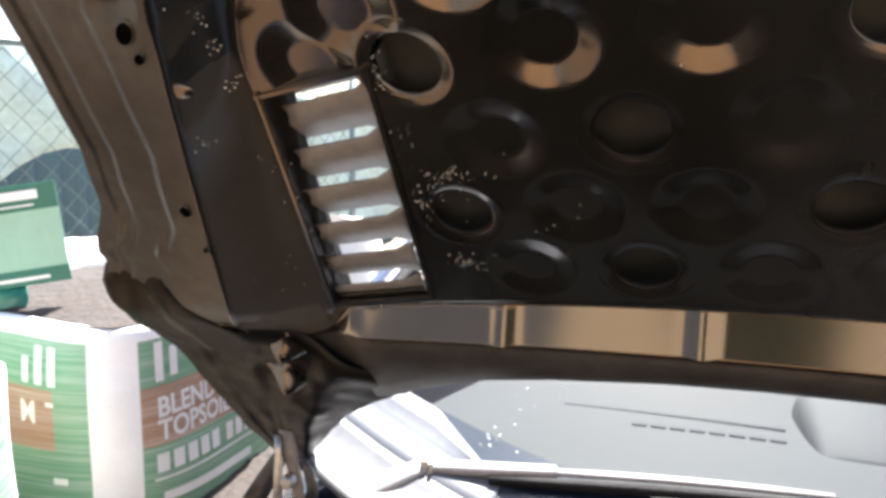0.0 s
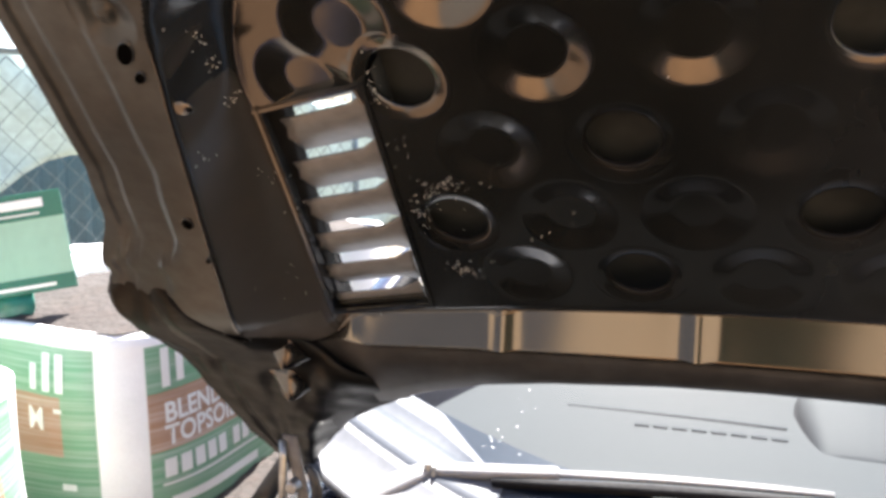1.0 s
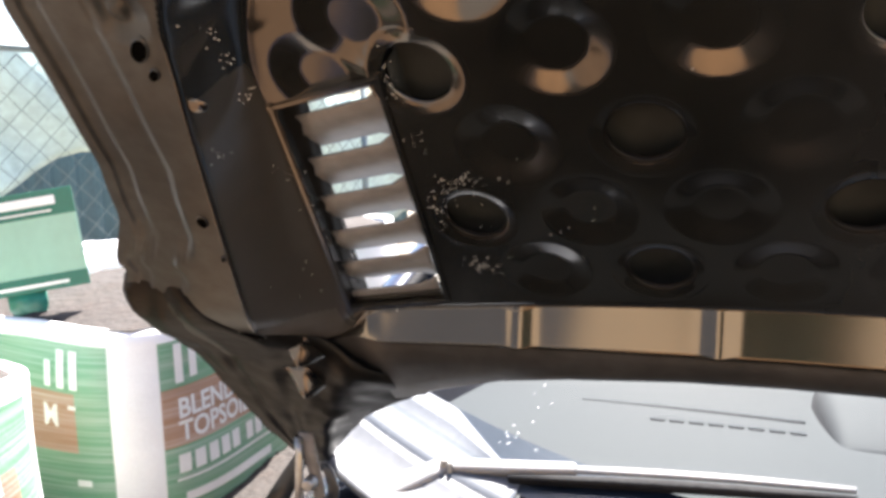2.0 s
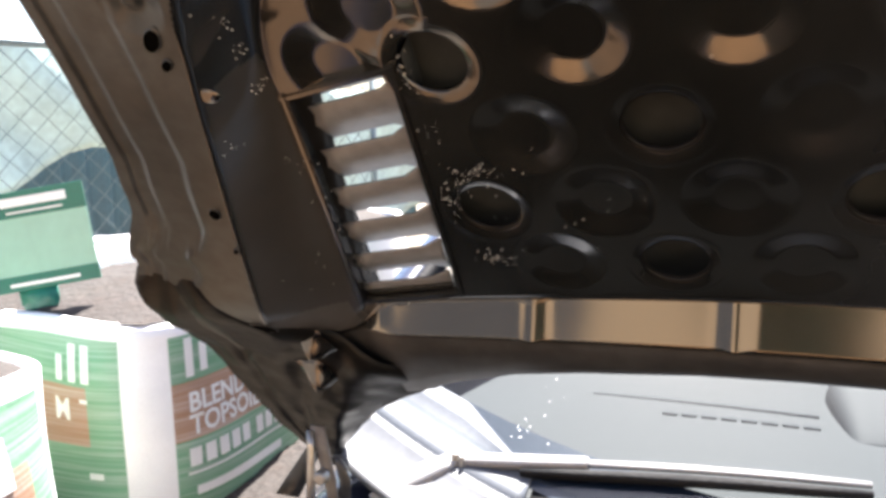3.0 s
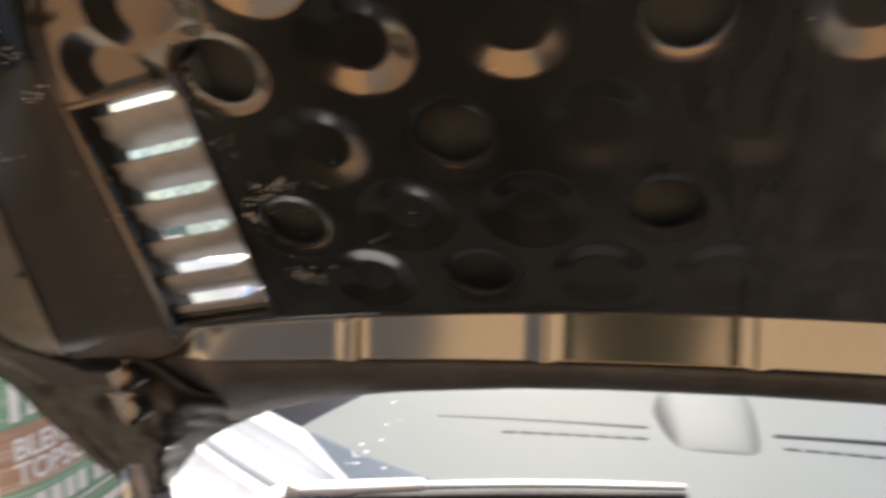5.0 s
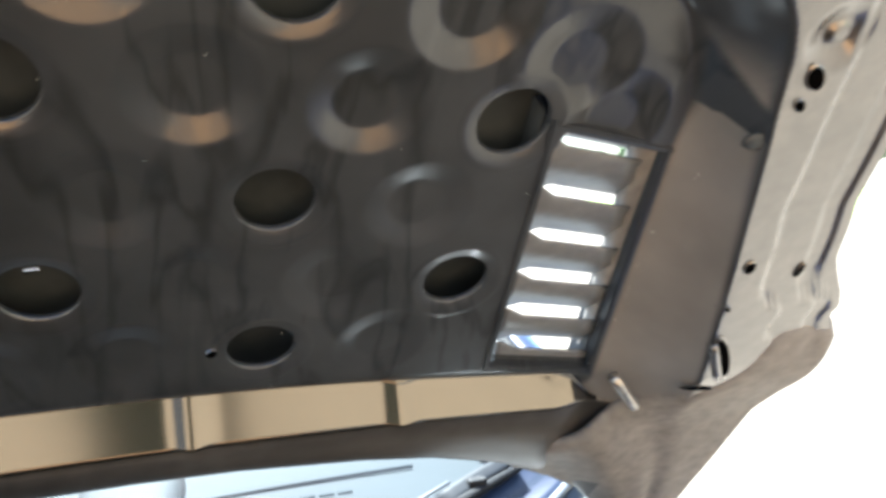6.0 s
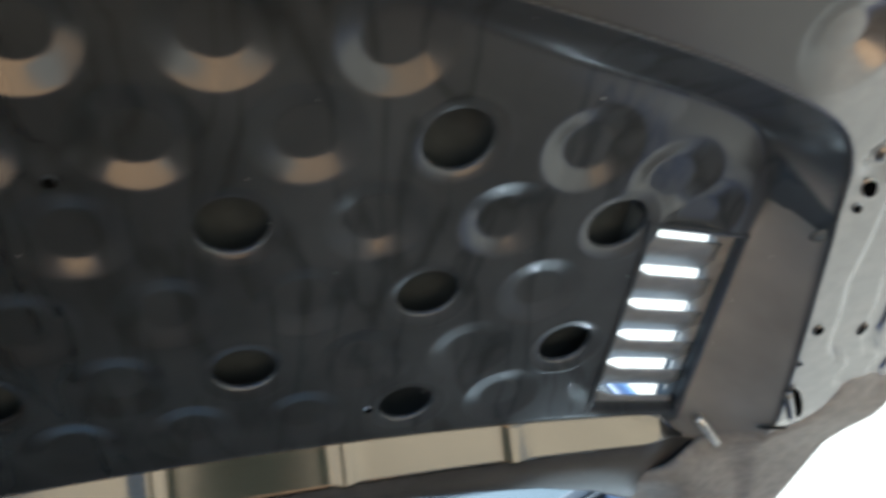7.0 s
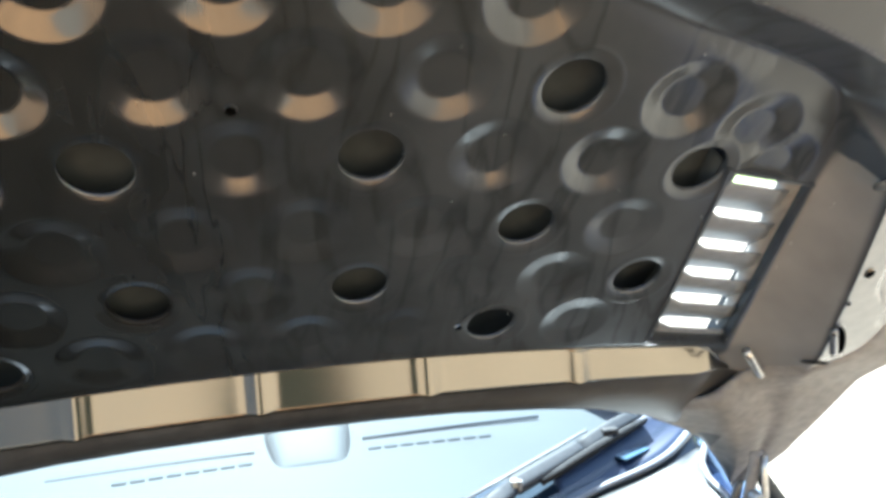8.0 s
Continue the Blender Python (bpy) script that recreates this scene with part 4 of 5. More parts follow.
for side in (-1, 1):
    for name, ya, yb, top_in, n in (("wing", -1.02, 0.40, 0.66, 40), ("door", 0.406, 1.60, 0.70, 10), ("rear_quarter", 1.606, 3.2, 0.68, 40)):
        rows = [side_row(side, y, top_in + (0.03 if name == "wing" else 0.0) * smoothstep(0.1, -0.9, np.array(y)) - (0.06 * float(smoothstep(-0.05, 0.25, np.array(y))) if name == "wing" else 0)) for y in np.linspace(ya, yb, n)]
        part(name, mesh_of(name, *slab(rows, (side * -0.006, 0, -0.002)), MAT["blue"]), None, car)
    # unseen strip added so the panel mirrors black here, not blue paint
    seal = [[Vector((side * x, y, 0.895 - 0.16 * max(0.0, (-0.1 - y) / 1.0) ** 1.4 + dz)) for x, dz in ((0.615, -0.012), (0.64, 0.002), (0.675, 0.004), (0.70, -0.008))] for y in np.linspace(-0.95, -0.02, 16)]
    part("wing_blackout", mesh_of("wing_blackout", *slab(seal, (0, 0, -0.006)), MAT["rubber"]), None, car, "black strip added on the wing top to darken its reflection")
    # gutter beside the engine bay
    rows = [[Vector((side * x, y, z)) for x, z in ((0.66, 0.872), (0.645, 0.855), (0.62, 0.845), (0.55, 0.84), (0.50, 0.80), (0.49, 0.70))] for y in np.linspace(-0.95, 0.14, 20)]
    part("inner_wing", mesh_of("inner_wing", *slab(rows, (0, 0, -0.006)), MAT["engine"]), None, car, "black inner wing beside the engine bay")
    rows = [[Vector((side * x, y, z)) for x, z in ((0.665, 0.884), (0.64, 0.872), (0.60, 0.866), (0.565, 0.862))] for y in np.linspace(-0.05, 0.16, 8)]
    # same lit and dim tones as the corner panels
    part("hinge_panel", mesh_of("hinge_panel", *slab(rows, (0, 0, -0.006)), MAT["lit_liner" if side < 0 else "dim_liner"]), None, car, "pale grey panel under the bonnet hinge")
    glass_side = [[Vector((side * (0.70 - 0.16 * q), y, 0.96 + 0.42 * q)) for q in (0, 0.5, 1)] for y in (0.62 + 0.0, 1.2, 1.9, 2.7)]
    glass_side[0] = [Vector((side * (0.70 - 0.16 * q), 0.55 + 0.55 * q, 0.96 + 0.42 * q)) for q in (0, 0.5, 1)]
    sg = part("side_window", mesh_of("side_window", *loft(glass_side), MAT["glass"]), None, car)
    sg.visible_shadow = False
tail_rows = [[Vector((x, 2.75 + 0.5 * q, 1.36 - 0.5 * q - 0.3 * q * q)) for x in np.linspace(-0.56 - 0.2 * q, 0.56 + 0.2 * q, 9)] for q in np.linspace(0, 1, 8)]
part("tailgate", mesh_of("tailgate", *slab(tail_rows, (0, 0, -0.02)), MAT["blue"]), None, car)
part("rear_bumper", box(1.6, 0.12, 0.42, (0, 3.2, 0.43), 0.05, 3), MAT["blue"], car)
part("front_bumper", box(1.56, 0.16, 0.50, (0, -1.06, 0.42), 0.06, 3), MAT["blue"], car)
part("front_crossmember", box(1.3, 0.10, 0.07, (0, -0.93, 0.72), 0.012, 2), MAT["dust_haze"], car, "black panel across the nose of the car")
part("floor_pan", box(1.5, 4.0, 0.06, (0, 1.1, 0.25), 0.01), MAT["rubber"], car)
part("bulkhead", box(1.2, 0.03, 0.50, (0, 0.10, 0.55), 0.006), MAT["engine"], car)
part("rear_seat", box(1.2, 0.25, 0.75, (0, 2.2, 0.75), 0.08, 3), MAT["dashdark"], car)
for x in (-0.36, 0.36):
    part("front_seat", box(0.50, 0.18, 0.70, (x, 1.45, 0.80), 0.07, 3, Matrix.Rotation(radians(-14), 4, "X")), MAT["dashdark"], car)


def wheel(x, y):
    rows = []
    for r, off in ((0.20, -0.10), (0.30, -0.105), (0.322, -0.085), (0.325, 0), (0.322, 0.085), (0.30, 0.105), (0.20, 0.10)):
        rows.append([Vector((off, math.cos(t) * r, math.sin(t) * r)) for t in np.linspace(0, 2 * math.pi, 37)[:-1]])
    tyre = part("wheel", mesh_of("wheel", *loft(rows, closed=True), MAT["tyre"]), None, car)
    tyre.location = (x, y, 0.325)
    rim = bmesh.new()
    bmesh.ops.create_cone(rim, segments=36, radius1=0.205, radius2=0.205, depth=0.06, cap_ends=True)
    bmesh.ops.rotate(rim, cent=(0, 0, 0), matrix=Matrix.Rotation(radians(90), 3, "Y"), verts=rim.verts)
    part("rim", rim, MAT["steel"], tyre)


for x in (-0.78, 0.78):
    for y in (-0.30, 2.30):
        wheel(x, y)

# engine bay
part("engine_cover", box(0.62, 0.42, 0.10, (0.02, -0.36, 0.80), 0.03, 3), MAT["engine"], car, "black ribbed plastic engine cover")
for i in range(5):
    part("cover_rib", box(0.54, 0.018, 0.012, (0.02, -0.50 + i * 0.07, 0.855), 0.004), MAT["engine"], car)
part("battery_box", box(0.28, 0.22, 0.20, (0.36, -0.10, 0.72), 0.02), MAT["engine"], car)
part("air_box", box(0.26, 0.34, 0.22, (-0.37, -0.35, 0.72), 0.03), MAT["engine"], car)
part("engine_block", box(1.0, 0.85, 0.35, (0, -0.40, 0.52), 0.03), MAT["engine"], car)
part("radiator", box(1.1, 0.06, 0.42, (0, -0.84, 0.50), 0.01), MAT["engine"], car)


# dashboard
def dash_top(x, y):
    return 0.895 - 0.016 * ((y - 0.45) / 0.35) ** 2 - 0.020 * (x / 0.6) ** 2


dash_rows = []
for x in np.linspace(-0.81, 0.81, 61):
    ys = np.linspace(screen_base(x) + 0.012, 1.00, 36)
    dash_rows.append([Vector((x, y, min(dash_top(x, y), 0.882 + 0.075 * (x / 0.66) ** 2 + 0.5 * (y - screen_base(x))))) for y in ys] + [Vector((x, 1.04, 0.80)), Vector((x, 1.06, 0.60))])
dashboard = part("dashboard", mesh_of("dashboard", *loft(dash_rows), MAT["dash"]), None, car, "pale sunlit dashboard behind the windscreen")
pod_rows = []
for q in np.linspace(0, 1, 12):
    ring = []
    for t in np.linspace(0, math.pi, 15):
        e = 0.45
        cx, cz = math.copysign(abs(math.cos(t)) ** e, math.cos(t)), math.sin(t) ** e
        ring.append(Vector((0.065 + cx * (0.060 + 0.022 * math.sin(q * math.pi / 2)), 0.50 + 0.20 * q, 0.870 + cz * (0.018 + 0.050 * math.sin(q * math.pi / 2) ** 0.8))))
    pod_rows.append(ring)
part("gauge_pod", mesh_of("gauge_pod", *slab(pod_rows, (0, 0.003, -0.004)), MAT["dash"]), None, dashboard, "rounded instrument pod on the dashboard")
for side in (-1, 1):
    line = [Vector((side * x + 0.065, 0.600 + 0.03 * (x / 0.5), dash_top(x, 0.605 + 0.02 * x) + 0.0015)) for x in np.linspace(0.10, 0.46, 12)]
    part("demister_groove", mesh_of("demister_groove", *rod(line, 0.0035, 6), MAT["dashdark"]), None, dashboard)
    for i in range(8):
        x = side * (0.115 + i * 0.030) + 0.065
        part("demister_slot", box(0.024, 0.010, 0.003, (x, 0.552, dash_top(x, 0.552) + 0.002), 0.001, 1), MAT["dashdark"], dashboard)


# wipers
def flat_bar(points, widths, thick):
    """A bar of rounded section along the points, broad side up."""
    pts = [Vector(p) for p in points]
    rows = []
    for i, (p, wide) in enumerate(zip(pts, widths)):
        way = (pts[min(i + 1, len(pts) - 1)] - pts[max(i - 1, 0)]).normalized()
        across = Vector((0, 0.86, 0.50))
        across = (across - way * across.dot(way)).normalized()
        up = way.cross(across).normalized()
        if up.z < 0:
            up = -up
        rows.append([p + across * (wide * a) + up * (thick * c) for a, c in ((-0.5, -0.5), (-0.5, 0.15), (-0.40, 0.45), (-0.2, 0.5), (0.2, 0.5), (0.40, 0.45), (0.5, 0.15), (0.5, -0.5))])
    verts, faces = loft(rows, closed=True)
    n = 8
    return verts, faces + [tuple(range(n))[::-1], tuple(range(len(verts) - n, len(verts)))]


def wiper(pivot, joint, knee, tip, label, paint, reach, broad, slim):
    """A parked wiper: cranked foot, broad hinged arm, thin rod and the rubber blade beside it."""
    p, j, k, t = Vector(pivot), Vector(joint), Vector(knee), Vector(tip)
    foot = [p + Vector((-0.03, -0.03, -0.02)), p, p + (j - p) * 0.35, p + (j - p) * 0.7, j]
    w = part("wiper", mesh_of("wiper", *flat_bar(foot, (0.026, 0.032, 0.032, 0.028, 0.022), 0.014), paint), None, car, label)
    part("wiper_arm", mesh_of("wiper_arm", *flat_bar([j + (k - j) * q for q in (0.0, 0.03, 0.5, 0.97, 1.0)], [broad * f for f in (0.8, 1.0, 0.95, 0.85, 0.7)], 0.013), paint), None, w)
    rod_points = [k + (t - k) * q + Vector((0, 0, 0.003 * math.sin(math.pi * q))) for q in (-0.04, 0.2, 0.4, 0.6, 0.8, 1.0)]
    part("wiper_rod", mesh_of("wiper_rod", *flat_bar(rod_points, [slim * f for f in (1.0, 1.0, 0.95, 0.9, 0.85, 0.7)], 0.006), paint), None, w)
    for at, r in ((j + Vector((0, -0.004, 0.004)), 0.009), (j + (k - j) * 0.06 + Vector((0, -0.010, 0.002)), 0.005)):
        part("wiper_bolt", bolt(at, r * 0.8, 0.014), MAT["steel"], w, "bare steel bolt")
    if broad > 0.02:
        # pale rod added as the highlight along the arm's upper bevel
        rim = [j.lerp(t, q) + Vector((-0.41, 0.77, 0.49)) * (0.52 * broad) + Vector((0.0, -0.002, 0.005)) for q in (-0.3, 0.0, 0.25, 0.5, 0.60)]
        part("edge_glint", mesh_of("edge_glint", *rod(rim, 0.0022, 6), MAT["lit_liner"]), None, w, "bright rod for the light on the arm's edge")
        part("blade_clip", box(0.026, 0.016, 0.014, k + (t - k) * 0.45 + Vector((0, -0.008, 0.001)), 0.003), MAT["rubber"], w)
    away = Vector((0, -0.86, -0.50)) * (0.5 * broad + 0.005)
    part("wiper_blade", mesh_of("wiper_blade", *flat_bar([j + (t - j) * (0.18 + (reach - 0.18) * q) + away + Vector((0, 0, 0.004 * math.sin(math.pi * q))) for q in np.linspace(0, 1, 7)], (0.006, 0.010, 0.011, 0.012, 0.011, 0.010, 0.006), 0.012), MAT["rubber"]), None, w, "black rubber wiper blade")


wiper((-0.565, 0.165, 0.905), (-0.505, 0.200, 0.930), (-0.335, 0.212, 0.945), (-0.02, 0.235, 0.958), "silver-grey wiper arm parked along the glass", MAT["silver"], 1.0, 0.018, 0.009)
wiper((0.240, 0.150, 0.925), (0.330, 0.196, 0.953), (0.455, 0.250, 0.972), (0.585, 0.310, 0.990), "darker grey wiper arm resting by the glass edge", MAT["wiper"], 1.02, 0.028, 0.024)


# ---------------------------------------------------------------- ground and surroundings
def ground_sheet():
    rings = [0, 2, 4, 8, 16, 40, 100, 300, 900, 2500]
    rows = []
    for r in rings:
        rows.append([Vector((math.cos(t) * r, math.sin(t) * r, -0.0005 * r if r < 40 else -0.02)) for t in np.linspace(0, 2 * math.pi, 49)[:-1]])
    return mesh_of("ground", *loft(rows, closed=True), MAT["gravel"])


ground = part("ground", ground_sheet(), None, None, "pale sunlit gravel yard")
tagged(ground, kind="structure", category="ground")


def grass_verge():
    """A strip of mown grass on the open side of the yard."""
    rows = [[Vector((math.cos(t) * r, math.sin(t) * r, 0.002 - 0.0005 * r if r < 40 else -0.012)) for t in np.linspace(-0.7, 1.35, 60)] for r in (21, 24, 28, 33, 38, 44)]
    return mesh_of("grass", *loft(rows), MAT["grass"])


verge = part("grass", grass_verge(), None, None, "sunlit dry grass strip beyond the yard")
tagged(verge, kind="structure", category="grass")


# bulk bags of soil
def bag_surface(s, h, size, height):
    """A point of the bag's skin: s along the round (0..4, one per face), h from 0 to 1 up."""
    half = size / 2
    k = s % 4
    face, t = int(k), k - int(k)
    e = 2 * t - 1
    ang = (face + t) * math.pi / 2 - math.pi / 4 * 3
    # rounded square
    p = 4.3 - 1.4 * math.sin(h * math.pi)
    c, n = math.cos(ang), math.sin(ang)
    r = half / (abs(c) ** p + abs(n) ** p) ** (1 / p)
    belly = 0.94 + 0.10 * math.sin(math.pi * min(1.0, 0.12 + h * 0.85)) + 0.012 * math.sin(9 * h + 5 * ang)
    return Vector((c * r * belly, n * r * belly, h * height * (1 + 0.012 * math.sin(4 * ang + 1))))


def letters(body, size):
    """A flat mesh of a word in the built-in font."""
    cu = bpy.data.curves.new("word", "FONT")
    cu.body, cu.size = body, size
    cu.align_x, cu.align_y = "LEFT", "BOTTOM_BASELINE"
    cu.resolution_u = 3
    cu.offset = size * 0.028
    ob = bpy.data.objects.new("word", cu)
    scene.collection.objects.link(ob)
    bpy.context.view_layer.update()
    me = bpy.data.meshes.new_from_object(ob.evaluated_get(bpy.context.evaluated_depsgraph_get()))
    bpy.data.objects.remove(ob)
    return me


def bag_wrap(name, me, size, height, s0, h0, bag, mat, label=""):
    """Bends a flat mesh (x along, y up, in metres) onto the bag's skin."""
    bm = bmesh.new()
    bm.from_mesh(me)
    bmesh.ops.triangulate(bm, faces=bm.faces[:])
    bmesh.ops.subdivide_edges(bm, edges=[e for e in bm.edges if e.calc_length() > 0.04], cuts=1)
    for v in bm.verts:
        s, h = s0 + v.co.x / size, h0 + v.co.y / height
        p = bag_surface(s, h, size, height)
        out = Vector((p.x, p.y, 0)).normalized()
        v.co = p + out * 0.0025
    return part(name, bm, mat, bag, label)


def rect(x, y, n=8):
    verts = [(x * i / n, yy, 0) for i in range(n + 1) for yy in (0, y)]
    return mesh_of("bar", verts, [(2 * i, 2 * i + 2, 2 * i + 3, 2 * i + 1) for i in range(n)], MAT["ink"])


def bulk_bag(at, turn, size, height, words, label, printed=0.94):
    skin = []
    cols, rows_n = 96, 22
    for j in range(rows_n + 1):
        h = j / rows_n
        skin.append([bag_surface(4 * i / cols, h, size, height) for i in range(cols)])
    top = skin[-1]
    skin.append([Vector((p.x * 0.955, p.y * 0.955, p.z + 0.012)) for p in top])
    skin.append([Vector((p.x * 0.93, p.y * 0.93, p.z - 0.02)) for p in top])
    skin.append([Vector((p.x * 0.92, p.y * 0.92, p.z - 0.10)) for p in top])
    verts, faces = loft(skin, closed=True)
    me = mesh_of("bulk_bag", verts, faces, [MAT["bagwhite"], MAT["baggreen"], MAT["bagbrown"]])
    for i, f in enumerate(me.polygons):
        j, k = divmod(i, cols)
        t = (4 * (k + 0.5) / cols) % 1
        h = (j + 0.5) / rows_n
        if 0.09 < t < 0.91 and h < printed:
            f.material_index = 2 if (0.56 < h < 0.77 and 0.09 < t < 0.78) else 1
    bag = new("bulk_bag", me)
    bag.matrix_basis = pose(at[0], at[1], at[2], 0, 0, turn)
    tagged(bag, label, "bulk bag", "bulk bags in the yard")
    for kind, body, s0, h0, hs in words:
        if kind == "word":
            bag_wrap("printed_word", letters(body, hs), size, height, s0, h0, bag, MAT["ink"], "white printed word")
        else:
            bag_wrap("printed_bar", rect(body, hs), size, height, s0, h0, bag, MAT["ink"], "white printed bar")
    return bag


def soil_mound(at, size, label, high=0.13):
    rows = []
    for r in np.linspace(0, 1, 12):
        ring = []
        for t in np.linspace(0, 2 * math.pi, 33)[:-1]:
            c, n = math.cos(t), math.sin(t)
            k = r * size * 0.455 / (abs(c) ** 5 + abs(n) ** 5) ** 0.2
            ring.append(Vector((c * k, n * k, high * (1 - r * r) + 0.012 * noise.noise(Vector((c * k * 14, n * k * 14, 3.0))))))
        rows.append(ring)
    heap = new("soil_mound", mesh_of("soil_mound", *loft(rows, closed=True), MAT["soil"]))
    heap.matrix_basis = at
    tagged(heap, label, "soil")
    return heap


BAG_SIZE, BAG_HEIGHT = 0.92, 0.785
front_words = [("bar", 0.028, 0.66, 0.79, 0.075), ("bar", 0.030, 0.72, 0.79, 0.11), ("bar", 0.030, 0.775, 0.79, 0.11), ("word", "M", 0.645, 0.645, 0.09), ("bar", 0.03, 0.765, 0.715, 0.012),
               ("bar", 0.03, 1.14, 0.79, 0.12), ("bar", 0.03, 1.20, 0.80, 0.09), ("word", "BLENDED", 1.14, 0.655, 0.084), ("word", "TOPSOIL", 1.14, 0.567, 0.084),
               *[("bar", 0.042, 1.130 + 0.062 * i + (0.03 if i > 4 else 0), 0.440, 0.058) for i in range(11)], ("bar", 0.60, 1.12, 0.408, 0.008), ("bar", 0.45, 1.15, 0.318, 0.030), ("bar", 0.05, 0.78, 0.42, 0.02)]
bulk_bag((-2.070, 1.400, 0.0), -5, BAG_SIZE, BAG_HEIGHT, front_words, "white and green woven bulk bag of topsoil, open at the top")
soil_mound(pose(-2.070, 1.400, BAG_HEIGHT + 0.005, 0, 0, -5), BAG_SIZE, "dark brown soil filling an open bulk bag", 0.062)
bulk_bag((-2.075, 0.250, 0.0), 6, BAG_SIZE, BAG_HEIGHT, [("bar", 0.09, 1.62, 0.72, 0.12), ("word", "S", 1.80, 0.50, 0.06)], "white and green woven bulk bag with a white seam")
soil_mound(pose(-2.075, 0.250, BAG_HEIGHT - 0.02, 0, 0, 6), BAG_SIZE, "dark brown soil filling a second open bag")

bulk_bag((-2.389, 3.251, 0.0), 15, BAG_SIZE, BAG_HEIGHT, [("bar", 0.3, 1.3, 0.7, 0.03)], "white woven bulk bag with printed lower half, standing farther back", 0.6)
soil_mound(pose(-2.389, 3.251, BAG_HEIGHT - 0.06, 0, 0, 15), BAG_SIZE, "dark brown soil filling the bag farther back")


def folded_bag(at, long, deep, height):
    """An empty woven bag folded flat and stood on edge against the fence."""
    rows = []
    for q in np.linspace(-1, 1, 29):
        end = math.sqrt(max(0.0, 1 - abs(q) ** 8))
        top = height * (0.97 + 0.03 * math.cos(3 * q + 0.4)) - 0.05 * (1 - end)
        row = []
        for a, c in ((-1, 0), (-1.05, 0.25), (-0.95, 0.6), (-1.0, 0.85), (-0.85, 0.97), (-0.4, 1.0), (-0.1, 0.98), (0.1, 0.985), (0.5, 1.0), (0.9, 0.96), (1.0, 0.8), (0.96, 0.4), (1, 0)):
            wrinkle = 0.016 * noise.noise(Vector((q * 5, a * 3, c * 7)))
            row.append(Vector((q * long / 2, a * deep / 2 * (0.5 + 0.5 * end) + wrinkle, max(0.0, c * top + wrinkle * 0.6 * (c > 0)))))
        rows.append(row)
    verts, faces = loft(rows)
    n = len(rows[0])
    bag = new("folded_bag", mesh_of("folded_bag", verts, faces + [tuple(range(n)), tuple(range(len(verts) - n, len(verts)))[::-1]], MAT["bagwhite"]))
    bag.matrix_basis = at
    tagged(bag, "empty white woven bag folded up against the wire fence", "bag")


folded_bag(pose(-3.03, 2.42, 0.0, 0, 0, 73.9), 0.95, 0.24, 0.785)


def spilled_soil(at, rx, ry, high):
    """A low heap of spilled soil and grit against the foot of a bag."""
    rows = []
    for r in np.linspace(0, 1, 26):
        ring = []
        for t in np.linspace(0, 2 * math.pi, 73)[:-1]:
            k = r * (1 + 0.12 * noise.noise(Vector((math.cos(t) * 2, math.sin(t) * 2, 5.0))))
            x, y = math.cos(t) * k * rx, math.sin(t) * k * ry
            lump = 0.020 * noise.noise(Vector((x * 9, y * 9, 1.0))) + 0.014 * noise.noise(Vector((x * 34, y * 34, 7.0)))
            ring.append(Vector((x, y, high * (1 - r * r) ** 1.3 + lump * (1 - 0.6 * r) - 0.008)))
        rows.append(ring)
    heap = new("spilled_soil", mesh_of("spilled_soil", *loft(rows, closed=True), MAT["soil"]))
    heap.matrix_basis = at
    tagged(heap, "low heap of spilled brown soil beside a bulk bag", "soil")


spilled_soil(pose(-1.52, 1.50, 0.0), 0.62, 1.05, 0.24)


def soil_sign(at):
    sign = new("plant_sign")
    sign.matrix_basis = at @ Matrix.Diagonal((1.05, 1, 1.05, 1))
    tagged(sign, "green and mint plastic sign stuck in the soil", "sign")
    part("board", box(0.37, 0.006, 0.285, (0, 0, 0.2025), 0.002, 1), MAT["signmint"], sign)
    part("header_band", box(0.372, 0.003, 0.075, (0, -0.0035, 0.308), 0.001, 1), MAT["signgreen"], sign)
    part("footer_band", box(0.372, 0.003, 0.045, (0, -0.0035, 0.082), 0.001, 1), MAT["signgreen"], sign)
    for x, w, h, z in ((0.04, 0.19, 0.026, 0.315), (0.04, 0.16, 0.005, 0.285), (0.03, 0.20, 0.010, 0.078)):
        part("printed_bar", box(w, 0.002, h, (x, -0.0065, z), 0.0006, 1), MAT["ink"], sign)
    rows = [[Vector((-x, 0.002, z)), Vector((0, 0.0, z)), Vector((x, 0.002, z))] for x, z in ((0.055, 0.07), (0.054, 0.02), (0.03, -0.03), (0.008, -0.07))]
    part("stake", mesh_of("stake", *slab(rows, (0, 0.006, 0)), MAT["signgreen"]), None, sign)


soil_sign(pose(-2.135, 1.030, 0.800, -6, -9, 25))


